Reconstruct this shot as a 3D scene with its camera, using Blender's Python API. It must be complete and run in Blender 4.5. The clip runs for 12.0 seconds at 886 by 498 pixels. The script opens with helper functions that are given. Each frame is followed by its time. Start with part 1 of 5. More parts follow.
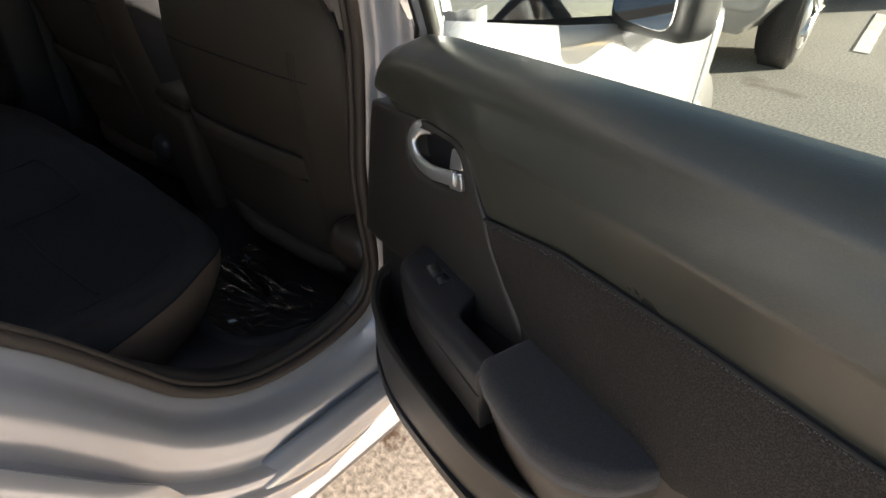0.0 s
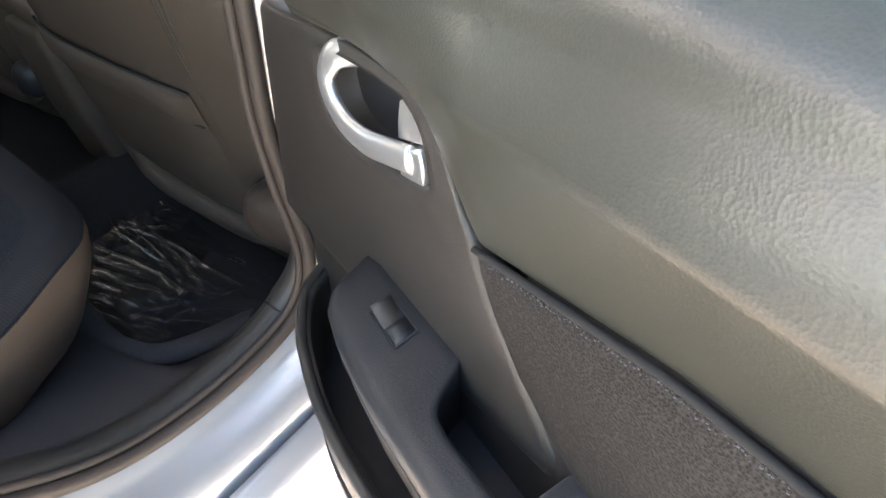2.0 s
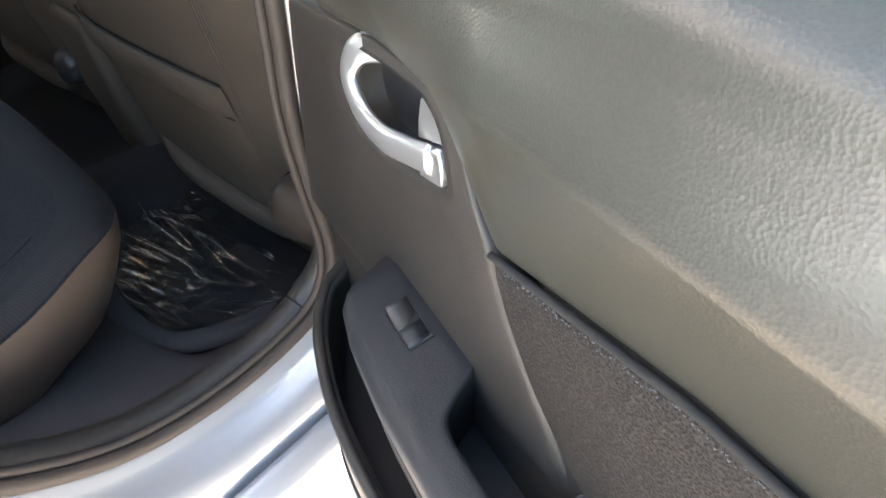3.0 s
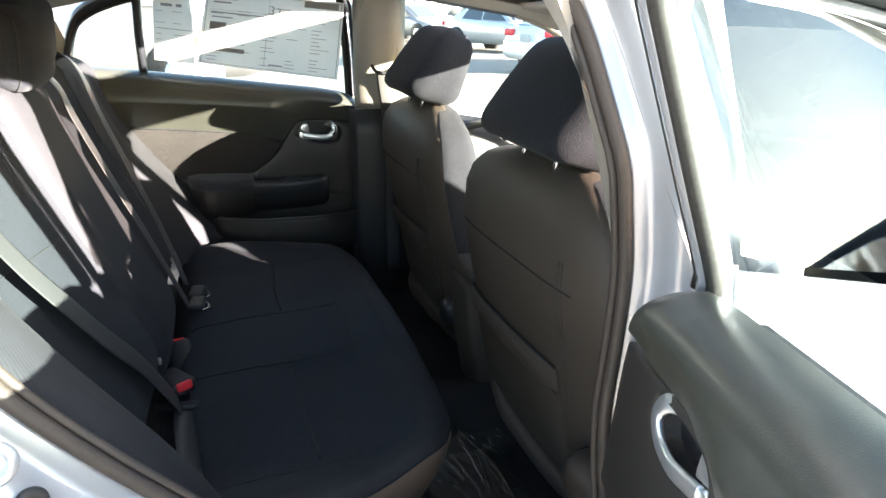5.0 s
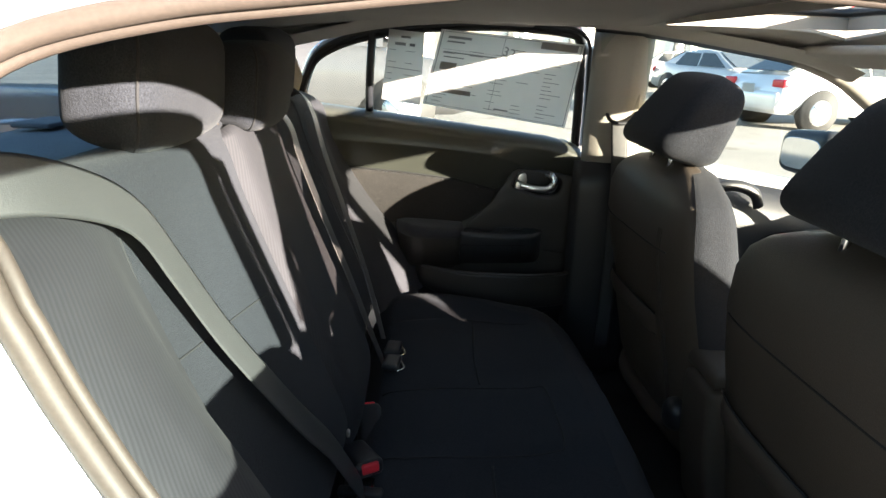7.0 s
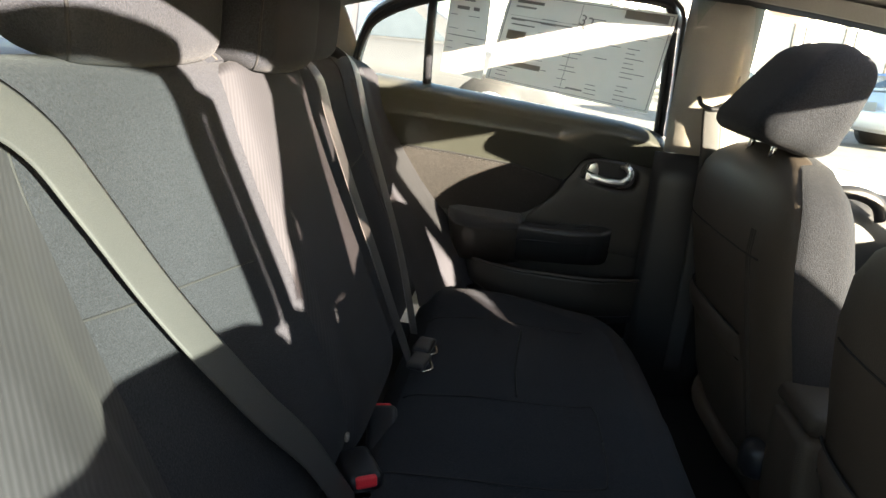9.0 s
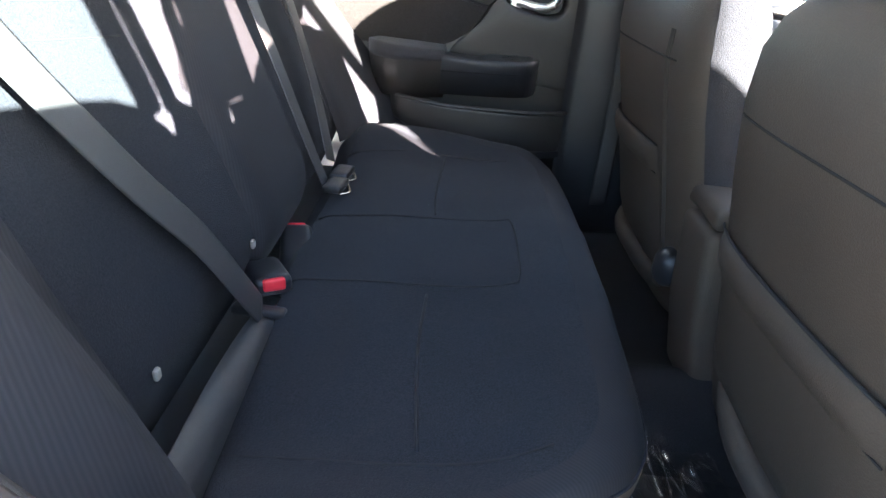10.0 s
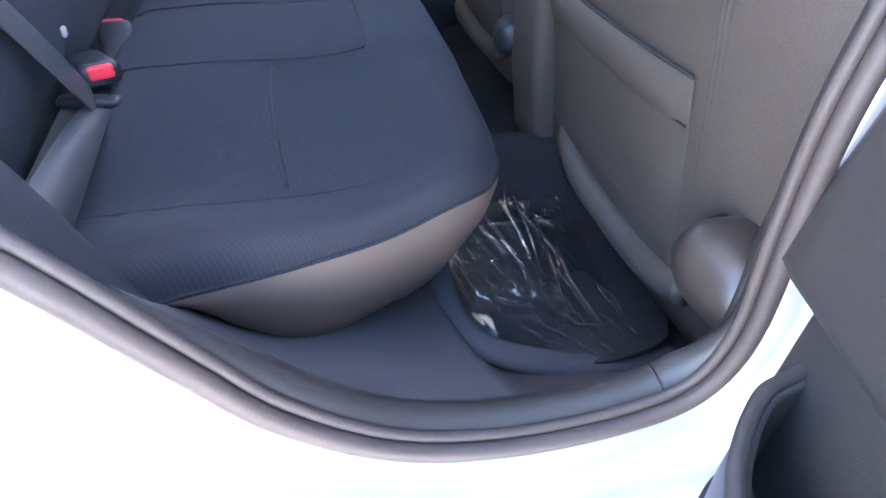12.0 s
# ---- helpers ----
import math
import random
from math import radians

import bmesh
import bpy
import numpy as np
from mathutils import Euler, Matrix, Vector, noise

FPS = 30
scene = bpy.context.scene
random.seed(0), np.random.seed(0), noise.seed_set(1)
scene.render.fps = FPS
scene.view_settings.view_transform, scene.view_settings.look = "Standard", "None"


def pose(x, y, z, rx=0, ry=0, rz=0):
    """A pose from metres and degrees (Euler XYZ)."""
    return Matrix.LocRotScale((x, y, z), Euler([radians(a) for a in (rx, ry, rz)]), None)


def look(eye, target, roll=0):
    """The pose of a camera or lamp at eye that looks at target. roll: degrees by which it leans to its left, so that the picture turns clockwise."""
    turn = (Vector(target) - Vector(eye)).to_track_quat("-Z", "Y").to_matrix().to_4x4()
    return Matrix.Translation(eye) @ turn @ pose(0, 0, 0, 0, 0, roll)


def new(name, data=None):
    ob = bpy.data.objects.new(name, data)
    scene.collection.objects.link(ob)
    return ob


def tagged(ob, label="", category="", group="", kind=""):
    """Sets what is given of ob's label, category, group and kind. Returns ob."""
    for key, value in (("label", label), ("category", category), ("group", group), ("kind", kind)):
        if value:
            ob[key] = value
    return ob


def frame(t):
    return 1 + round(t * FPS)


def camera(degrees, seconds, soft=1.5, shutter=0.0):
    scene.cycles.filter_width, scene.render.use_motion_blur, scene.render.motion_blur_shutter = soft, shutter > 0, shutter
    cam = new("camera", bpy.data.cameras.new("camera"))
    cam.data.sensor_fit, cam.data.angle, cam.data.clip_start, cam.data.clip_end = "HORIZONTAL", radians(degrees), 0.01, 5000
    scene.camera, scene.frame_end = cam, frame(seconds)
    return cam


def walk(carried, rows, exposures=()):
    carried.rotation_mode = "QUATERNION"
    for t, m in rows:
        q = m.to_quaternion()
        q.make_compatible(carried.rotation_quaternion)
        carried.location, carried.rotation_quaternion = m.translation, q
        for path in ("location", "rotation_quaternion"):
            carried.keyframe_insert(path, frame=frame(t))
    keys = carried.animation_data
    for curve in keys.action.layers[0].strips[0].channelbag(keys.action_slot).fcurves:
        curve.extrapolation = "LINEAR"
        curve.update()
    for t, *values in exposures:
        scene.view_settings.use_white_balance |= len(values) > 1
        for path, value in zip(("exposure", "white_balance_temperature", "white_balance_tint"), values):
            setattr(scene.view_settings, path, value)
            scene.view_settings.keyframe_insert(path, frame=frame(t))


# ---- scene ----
cam = camera(70.86, 12.0)
PATH = [
    (0, (1.285, -0.614, 1.202), (0.768, 0.029, 0.636), 2.41),
    (0.5, (1.236, -0.532, 1.171), (0.736, 0.082, 0.559), 2.50),
    (1, (1.194, -0.449, 1.136), (0.677, 0.124, 0.501), 0.96),
    (1.5, (1.143, -0.392, 1.100), (0.661, 0.184, 0.440), 0.72),
    (2, (1.094, -0.352, 1.080), (0.667, 0.235, 0.392), 0.70),
    (2.5, (1.080, -0.337, 1.071), (0.674, 0.255, 0.374), 1.07),
    (2.7, (1.083, -0.334, 1.069), (0.661, 0.241, 0.368), 0.48),
    (4.3, (1.192, -0.425, 1.181), (0.453, 0.011, 0.668), 1.97),
    (4.5, (1.206, -0.435, 1.200), (0.414, -0.039, 0.736), 1.16),
    (5, (1.210, -0.456, 1.232), (0.330, -0.144, 0.874), 0.93),
    (5.5, (1.190, -0.475, 1.244), (0.270, -0.239, 0.930), 1.14),
    (6, (1.167, -0.492, 1.247), (0.226, -0.331, 0.948), 0.70),
    (6.5, (1.108, -0.495, 1.242), (0.157, -0.397, 0.950), 1.56),
    (7, (0.986, -0.497, 1.226), (0.034, -0.464, 0.920), 1.83),
    (7.2, (0.940, -0.499, 1.222), (-0.011, -0.485, 0.915), 2.07),
    (8.8, (0.829, -0.437, 1.161), (-0.121, -0.569, 0.879), 3.71),
    (9, (0.832, -0.422, 1.141), (-0.116, -0.519, 0.839), 3.93),
    (9.5, (0.838, -0.388, 1.081), (-0.086, -0.441, 0.703), 3.70),
    (10, (0.839, -0.358, 1.018), (-0.049, -0.358, 0.558), 4.40),
    (10.5, (0.849, -0.335, 0.957), (0.000, -0.295, 0.429), 3.54),
    (11, (0.859, -0.319, 0.905), (0.059, -0.226, 0.311), 4.45),
    (11.5, (0.876, -0.315, 0.882), (0.128, -0.158, 0.237), 5.85),
    (12, (0.925, -0.356, 0.929), (0.186, -0.142, 0.291), 4.72),
]
EXPOSURES = [(0, 2.95, 6900, 17), (0.5, 3.9, 6750, 17), (1, 4.5, 6750, 17), (2.5, 5.5, 6650, 17), (4.5, 5.05, 6300, 14), (5, 4.5, 6050, 11), (5.5, 3.85, 6050, 11), (7, 3.6, 6200, 10), (9, 3.95, 6650, 11), (9.5, 4.6, 6300, 12), (10, 5.8, 5750, 16), (10.5, 7.05, 5250, 19), (11, 7.4, 5150, 21), (11.5, 7.4, 5250, 23), (12, 6.9, 5250, 24)]
walk(cam, [(t, look(eye, target, roll)) for t, eye, target, roll in PATH], EXPOSURES)
# ==== end of the walk ====

# ---- light: low sun from ahead on the passenger side, clear sky ----
SUN_AZ, SUN_EL = 42.5, 10.5
world = bpy.data.worlds.new("sky")
scene.world = world
world.use_nodes = True
wn = world.node_tree
sky = wn.nodes.new("ShaderNodeTexSky")
sky.sky_type = "NISHITA"
sky.sun_disc = False
sky.sun_elevation = radians(SUN_EL)
sky.sun_rotation = radians(SUN_AZ)
wn.nodes["Background"].inputs["Strength"].default_value = 0.048
wn.links.new(sky.outputs["Color"], wn.nodes["Background"].inputs["Color"])
sun = new("sun", bpy.data.lights.new("sun", "SUN"))
sun.data.energy, sun.data.angle, sun.data.color = 5.0, radians(0.5), (1.0, 0.87, 0.72)
sun.matrix_world = look((20 * math.sin(radians(SUN_AZ)), 20 * math.cos(radians(SUN_AZ)), 20 * math.tan(radians(SUN_EL))), (0, 0, 0))


# ---- materials ----
def material(name, colour, rough=0.6, metal=0.0, stain=0.15, stain_size=6.0, grain=0.0, grain_size=300.0, bump=0.0, kind="NOISE", coat=0.0, sheen=0.0, second=None, spec=0.5):
    """A surface: base colour with large stains and fine grain, and a fine relief."""
    m = bpy.data.materials.new(name)
    m.use_nodes = True
    t = m.node_tree
    b = t.nodes["Principled BSDF"]
    b.inputs["Roughness"].default_value, b.inputs["Metallic"].default_value = rough, metal
    b.inputs["Coat Weight"].default_value, b.inputs["Sheen Weight"].default_value = coat, sheen
    b.inputs["Coat Roughness"].default_value, b.inputs["Specular IOR Level"].default_value = 0.06, spec
    co = t.nodes.new("ShaderNodeTexCoord").outputs["Object"]
    big = t.nodes.new("ShaderNodeTexNoise")
    big.inputs["Scale"].default_value, big.inputs["Detail"].default_value = stain_size, 5
    t.links.new(co, big.inputs["Vector"])
    if kind == "VORONOI":
        fine = t.nodes.new("ShaderNodeTexVoronoi")
        fine.inputs["Scale"].default_value = grain_size
        out = fine.outputs["Distance"]
    elif kind == "WAVE":
        fine = t.nodes.new("ShaderNodeTexWave")
        fine.bands_direction = "X"
        fine.inputs["Scale"].default_value, fine.inputs["Distortion"].default_value = grain_size, 0.6
        out = fine.outputs["Fac"]
        aim = t.nodes.new("ShaderNodeMapping")
        aim.inputs["Rotation"].default_value = (0, 0, 0.75)
        t.links.new(co, aim.inputs["Vector"])
    else:
        fine = t.nodes.new("ShaderNodeTexNoise")
        fine.inputs["Scale"].default_value, fine.inputs["Detail"].default_value = grain_size, 3
        out = fine.outputs["Fac"]
    t.links.new(aim.outputs["Vector"] if kind == "WAVE" else co, fine.inputs["Vector"])
    ramp = t.nodes.new("ShaderNodeMix")
    ramp.data_type = "RGBA"
    lo = tuple(c * (1 - stain) for c in colour)
    hi = second or tuple(min(1.0, c * (1 + stain)) for c in colour)
    ramp.inputs["A"].default_value, ramp.inputs["B"].default_value = (*lo, 1), (*hi, 1)
    shape = t.nodes.new("ShaderNodeMapRange")
    shape.inputs["From Min"].default_value, shape.inputs["From Max"].default_value = 0.3, 0.7
    t.links.new(big.outputs["Fac"], shape.inputs["Value"])
    t.links.new(shape.outputs["Result"], ramp.inputs["Factor"])
    last = ramp.outputs["Result"]
    if grain:
        mix = t.nodes.new("ShaderNodeMix")
        mix.data_type, mix.blend_type = "RGBA", "MULTIPLY"
        g = t.nodes.new("ShaderNodeMapRange")
        if kind == "NOISE":
            g.inputs["From Min"].default_value, g.inputs["From Max"].default_value = 0.30, 0.70
        g.inputs["To Min"].default_value, g.inputs["To Max"].default_value = 1 - grain, 1 + grain
        t.links.new(out, g.inputs["Value"])
        mix.inputs["Factor"].default_value = 1.0
        t.links.new(last, mix.inputs["A"])
        t.links.new(g.outputs["Result"], mix.inputs["B"])
        last = mix.outputs["Result"]
    t.links.new(last, b.inputs["Base Color"])
    rr = t.nodes.new("ShaderNodeMapRange")
    rr.inputs["To Min"].default_value, rr.inputs["To Max"].default_value = max(0.03, rough * 0.88), min(1.0, rough * 1.12)
    t.links.new(big.outputs["Fac"], rr.inputs["Value"])
    t.links.new(rr.outputs["Result"], b.inputs["Roughness"])
    if bump:
        bn = t.nodes.new("ShaderNodeBump")
        bn.inputs["Strength"].default_value, bn.inputs["Distance"].default_value = bump, 0.0012
        t.links.new(out, bn.inputs["Height"])
        t.links.new(bn.outputs["Normal"], b.inputs["Normal"])
    return m


def glass_material(name, tint, ior=1.45):
    """Thin clear or tinted glass: light goes through, and the gloss grows at a flat angle."""
    m = bpy.data.materials.new(name)
    m.use_nodes = True
    t = m.node_tree
    t.nodes.remove(t.nodes["Principled BSDF"])
    clear, shine, mix = t.nodes.new("ShaderNodeBsdfTransparent"), t.nodes.new("ShaderNodeBsdfGlossy"), t.nodes.new("ShaderNodeMixShader")
    clear.inputs["Color"].default_value = (*tint, 1)
    shine.inputs["Roughness"].default_value = 0.02
    rim = t.nodes.new("ShaderNodeLayerWeight")
    steep = t.nodes.new("ShaderNodeMath")
    steep.operation = "POWER"
    steep.inputs[1].default_value = 4.0
    span = t.nodes.new("ShaderNodeMapRange")
    span.inputs["To Min"].default_value, span.inputs["To Max"].default_value = ((ior - 1) / (ior + 1)) ** 2 * 1.6, 1.0
    t.links.new(rim.outputs["Facing"], steep.inputs[0])
    t.links.new(steep.outputs["Value"], span.inputs["Value"])
    t.links.new(span.outputs["Result"], mix.inputs["Fac"])
    t.links.new(clear.outputs["BSDF"], mix.inputs[1])
    t.links.new(shine.outputs["BSDF"], mix.inputs[2])
    t.links.new(mix.outputs["Shader"], t.nodes["Material Output"].inputs["Surface"])
    return m


CLOTH = material("charcoal_cloth", (0.0205, 0.0222, 0.0272), 0.92, spec=0.15, grain=0.36, grain_size=520, bump=0.8, stain=0.14, sheen=0.05)
TWILL = material("ribbed_cloth", (0.0260, 0.0260, 0.0295), 0.80, spec=0.2, grain=0.14, grain_size=80, bump=0.10, kind="WAVE", stain=0.20, sheen=0.02)
SEATVINYL = material("seat_vinyl", (0.072, 0.058, 0.046), 0.55, spec=0.3, grain=0.12, grain_size=520, bump=0.25, kind="VORONOI", stain=0.08)
# the greenish light reflected onto the open door is put into this colour
VINYL = material("grained_vinyl", (0.050, 0.0515, 0.0435), 0.29, grain=0.10, grain_size=820, bump=0.09, kind="VORONOI", stain=0.08)
# taupe vinyl, its colour raised for light bounced off the sunlit ground
BOUNCEVINYL = material("bounce_lit_vinyl", (0.145, 0.104, 0.078), 0.55, grain=0.1, grain_size=700, bump=0.2, stain=0.06)
HARD = material("taupe_plastic", (0.0345, 0.0310, 0.0280), 0.42, grain=0.1, grain_size=900, bump=0.25, stain=0.08)
PAD = material("pad_cloth", (0.022, 0.022, 0.026), 0.8, grain=0.3, grain_size=500, bump=0.35, stain=0.1, sheen=0.15)
BLACKP = material("black_plastic", (0.020, 0.021, 0.024), 0.42, grain=0.1, grain_size=900, bump=0.2, stain=0.1)
INSERT = material("speckled_cloth", (0.025, 0.0225, 0.0215), 0.7, spec=0.2, grain=0.9, grain_size=700, kind="VORONOI", bump=0.4, stain=0.15)
BEIGE = material("light_grey_trim", (0.31, 0.285, 0.25), 0.7, grain=0.05, grain_size=500, bump=0.15, stain=0.05)
LINER = material("headliner_cloth", (0.40, 0.38, 0.34), 0.95, grain=0.08, grain_size=500, bump=0.3, stain=0.05)
PAINT = material("silver_paint", (0.56, 0.562, 0.585), 0.25, metal=0.45, grain=0.0, stain=0.04, coat=0.8)
GLINT = material("weave_glint", (0.085, 0.085, 0.095), 0.5, stain=0.2)
MIRROR = material("mirror_glass", (0.85, 0.86, 0.86), 0.05, metal=1.0, stain=0.02)
SMOOTH = material("smooth_taupe_plastic", (0.045, 0.035, 0.028), 0.32, stain=0.05, grain=0.05, grain_size=600)
RUBBER = material("door_rubber", (0.030, 0.028, 0.026), 0.65, stain=0.2, grain=0.2, grain_size=200)
CARPET = material("black_carpet", (0.014, 0.014, 0.016), 0.98, grain=0.6, grain_size=600, bump=1.0, stain=0.3)
CHROME = material("satin_chrome", (0.78, 0.78, 0.78), 0.28, metal=0.85, stain=0.04)
STEEL = material("bright_steel", (0.72, 0.72, 0.72), 0.2, metal=1.0, stain=0.05)
WEB = material("belt_webbing", (0.046, 0.046, 0.046), 0.50, grain=0.15, grain_size=900, bump=0.2, stain=0.08)
RED = material("red_button", (0.75, 0.03, 0.045), 0.4, stain=0.05)
THREAD = material("seam_thread", (0.040, 0.032, 0.026), 0.8, grain=0.3, grain_size=900)
GROOVE = material("seam_fold", (0.018, 0.018, 0.019), 0.95)
PAPER = material("sticker_paper", (0.70, 0.70, 0.67), 0.7, stain=0.05, grain=0.04, grain_size=40)
pt = PAPER.node_tree
see = pt.nodes.new("ShaderNodeBsdfTranslucent")
see.inputs["Color"].default_value = (0.74, 0.73, 0.70, 1)
both = pt.nodes.new("ShaderNodeMixShader")
both.inputs["Fac"].default_value = 0.65
pt.links.new(pt.nodes["Principled BSDF"].outputs["BSDF"], both.inputs[1])
pt.links.new(see.outputs["BSDF"], both.inputs[2])
pt.links.new(both.outputs["Shader"], pt.nodes["Material Output"].inputs["Surface"])
INK = material("grey_ink", (0.22, 0.22, 0.22), 0.7, stain=0.05)
GLASS = glass_material("window_glass", (0.86, 0.93, 0.90))
TINT = glass_material("privacy_glass", (0.49, 0.59, 0.58))
# filter added to redden and dim the sun patch, gloss raised for glare
WARMGLASS = glass_material("sun_warming_glass", (0.56, 0.51, 0.49), 2.5)
SCREEN = glass_material("windscreen_glass", (0.66, 0.68, 0.63))
REARGLASS = glass_material("rear_window_glass", (0.42, 0.54, 0.62))
DARKGLASS = glass_material("roof_glass", (0.22, 0.25, 0.28))


# ---- mesh tools ----
def lerp(a, b, t):
    return a + (b - a) * t


def curve1(points, v):
    """Linear interpolation in a short table of (v, value)."""
    if v <= points[0][0]:
        return points[0][1]
    for (a, fa), (b, fb) in zip(points, points[1:]):
        if v <= b:
            return lerp(fa, fb, (v - a) / (b - a))
    return points[-1][1]


def smooth_line(points, n, closed=False):
    """A Catmull-Rom line through points, n steps to a span."""
    pts = [Vector(p) for p in points]
    out, count = [], len(pts)
    for i in range(count if closed else count - 1):
        p = [pts[(i + k) % count] if closed else pts[max(0, min(count - 1, i + k))] for k in (-1, 0, 1, 2)]
        for k in range(n):
            t = k / n
            out.append(0.5 * ((2 * p[1]) + (p[2] - p[0]) * t + (2 * p[0] - 5 * p[1] + 4 * p[2] - p[3]) * t * t + (3 * p[1] - p[0] - 3 * p[2] + p[3]) * t ** 3))
    if not closed:
        out.append(pts[-1])
    return out


def part(name, bm, mat, parent=None, label="", smooth=True):
    me = bpy.data.meshes.new(name)
    bmesh.ops.recalc_face_normals(bm, faces=bm.faces[:])
    bm.to_mesh(me)
    bm.free()
    me.materials.append(mat)
    me.polygons.foreach_set("use_smooth", [smooth] * len(me.polygons))
    ob = new(name, me)
    if parent:
        ob.parent = parent
        inverse = parent.matrix_basis.inverted()
        p = parent.parent
        while p:
            inverse = inverse @ p.matrix_basis.inverted()
            p = p.parent
        ob.matrix_parent_inverse = inverse if parent.type == "EMPTY" else Matrix()
    if label:
        ob["label"] = label
    return ob


def thing(name, at, label, category, group="", kind=""):
    ob = new(name)
    ob.empty_display_size = 0.1
    ob.matrix_basis = Matrix.Translation(at)
    return tagged(ob, label, category, group, kind)


def alone(name, bm, mat, label, category, group="", kind="", smooth=True):
    return tagged(part(name, bm, mat, None, "", smooth), label, category, group, kind)


def sheet(fn, nu, nv, thick=0.0, closed=False):
    """A surface fn(u, v), u and v from 0 to 1."""
    bm = bmesh.new()
    rows = [[bm.verts.new(fn(i / nu, j / nv)) for i in range(nu if closed else nu + 1)] for j in range(nv + 1)]
    w = nu if closed else nu
    for j in range(nv):
        for i in range(w):
            k = (i + 1) % nu if closed else i + 1
            bm.faces.new((rows[j][i], rows[j][k], rows[j + 1][k], rows[j + 1][i]))
    if thick:
        bmesh.ops.recalc_face_normals(bm, faces=bm.faces[:])
        bmesh.ops.solidify(bm, geom=bm.faces[:], thickness=thick)
    return bm


def rings(sections, closed=True, caps=False):
    """A skin over sections with as many points each."""
    bm = bmesh.new()
    vs = [[bm.verts.new(p) for p in s] for s in sections]
    n = len(vs[0])
    for a, b in zip(vs, vs[1:]):
        for i in range(n if closed else n - 1):
            k = (i + 1) % n
            bm.faces.new((a[i], a[k], b[k], b[i]))
    if caps:
        bm.faces.new(vs[0])
        bm.faces.new(vs[-1])
    return bm


def tube(points, ra, rb=None, n=8, closed=False, up=None, bm=None):
    """A round or oval rod along points; ra across, rb along up."""
    pts = [Vector(p) for p in points]
    rb = rb or ra
    bm = bm or bmesh.new()
    count, ref, loops = len(pts), Vector(up) if up else None, []
    for i, p in enumerate(pts):
        d = (pts[(i + 1) % count] - pts[i - 1]) if closed or 0 < i < count - 1 else (pts[1] - pts[0] if i == 0 else pts[-1] - pts[-2])
        d.normalize()
        if ref is None:
            ref = Vector((0, 0, 1)) if abs(d.z) < 0.9 else Vector((1, 0, 0))
        b = (ref - d * ref.dot(d)).normalized()
        if not up:
            ref = b
        a = d.cross(b)
        loops.append([bm.verts.new(p + a * (ra * math.cos(2 * math.pi * k / n)) + b * (rb * math.sin(2 * math.pi * k / n))) for k in range(n)])
    for i in range(count if closed else count - 1):
        la, lb = loops[i], loops[(i + 1) % count]
        for k in range(n):
            bm.faces.new((la[k], la[(k + 1) % n], lb[(k + 1) % n], lb[k]))
    if not closed:
        bm.faces.new(loops[0])
        bm.faces.new(loops[-1])
    return bm


def rbox(centre, size, r, n=3, mid=4, fn=None, turn=None, bm=None):
    """A box with round edges of radius r; fn bends its points, given from -1 to 1."""
    h = [s / 2 for s in size]
    r = min(r, *[x * 0.98 for x in h])
    axes = []
    for x in h:
        edge = [r * (1 - math.cos(math.pi / 2 * k / n)) for k in range(n)]
        core = [lerp(-x + r, x - r, k / mid) for k in range(mid + 1)]
        axes.append([-x + e for e in edge] + core + [x - e for e in reversed(edge)])
    bm = bm or bmesh.new()
    found = {}

    def vert(p):
        key = tuple(round(c, 6) for c in p)
        if key not in found:
            q = Vector([max(-x + r, min(x - r, c)) for c, x in zip(p, h)])
            d = Vector(p) - q
            v = q + d.normalized() * r if d.length > 1e-9 else Vector(p)
            if fn:
                v = Vector(fn(v, Vector([c / x for c, x in zip(v, h)])))
            found[key] = bm.verts.new((turn @ v if turn else v) + Vector(centre))
        return found[key]

    for a in range(3):
        b, c = (a + 1) % 3, (a + 2) % 3
        for side in (-1, 1):
            for i in range(len(axes[b]) - 1):
                for j in range(len(axes[c]) - 1):
                    quad = []
                    for di, dj in ((0, 0), (1, 0), (1, 1), (0, 1)):
                        p = [0, 0, 0]
                        p[a], p[b], p[c] = side * h[a], axes[b][i + di], axes[c][j + dj]
                        quad.append(vert(p))
                    if len(set(quad)) > 2:
                        try:
                            bm.faces.new(list(dict.fromkeys(quad)))
                        except ValueError:
                            pass
    return bm


def prism(outline, place, lo, hi, round_by=0.0):
    """A plate: outline of (a, b), placed by place(a, b, c) from c = lo to hi, its hi edge rounded."""
    bm = bmesh.new()
    n = len(outline)
    a = [bm.verts.new(place(p[0], p[1], lo)) for p in outline]
    levels = [a]
    if round_by:
        cx, cy = sum(p[0] for p in outline) / n, sum(p[1] for p in outline) / n
        for k in range(4):
            ang = math.pi / 2 * k / 3
            inset, up = round_by * (1 - math.cos(ang)), round_by * math.sin(ang)
            ring = []
            for i, p in enumerate(outline):
                q, s = outline[i - 1], outline[(i + 1) % n]
                t = Vector((s[0] - q[0], s[1] - q[1]))
                nrm = Vector((-t.y, t.x)).normalized() if t.length else Vector((0, 0))
                if nrm.dot(Vector((cx - p[0], cy - p[1]))) < 0 and CONVEX[0]:
                    nrm = -nrm
                ring.append(bm.verts.new(place(p[0] + nrm.x * inset, p[1] + nrm.y * inset, hi - round_by + up)))
            levels.append(ring)
    else:
        levels.append([bm.verts.new(place(p[0], p[1], hi)) for p in outline])
    for la, lb in zip(levels, levels[1:]):
        for i in range(n):
            bm.faces.new((la[i], la[(i + 1) % n], lb[(i + 1) % n], lb[i]))
    bm.faces.new(a)
    bm.faces.new(levels[-1])
    return bm


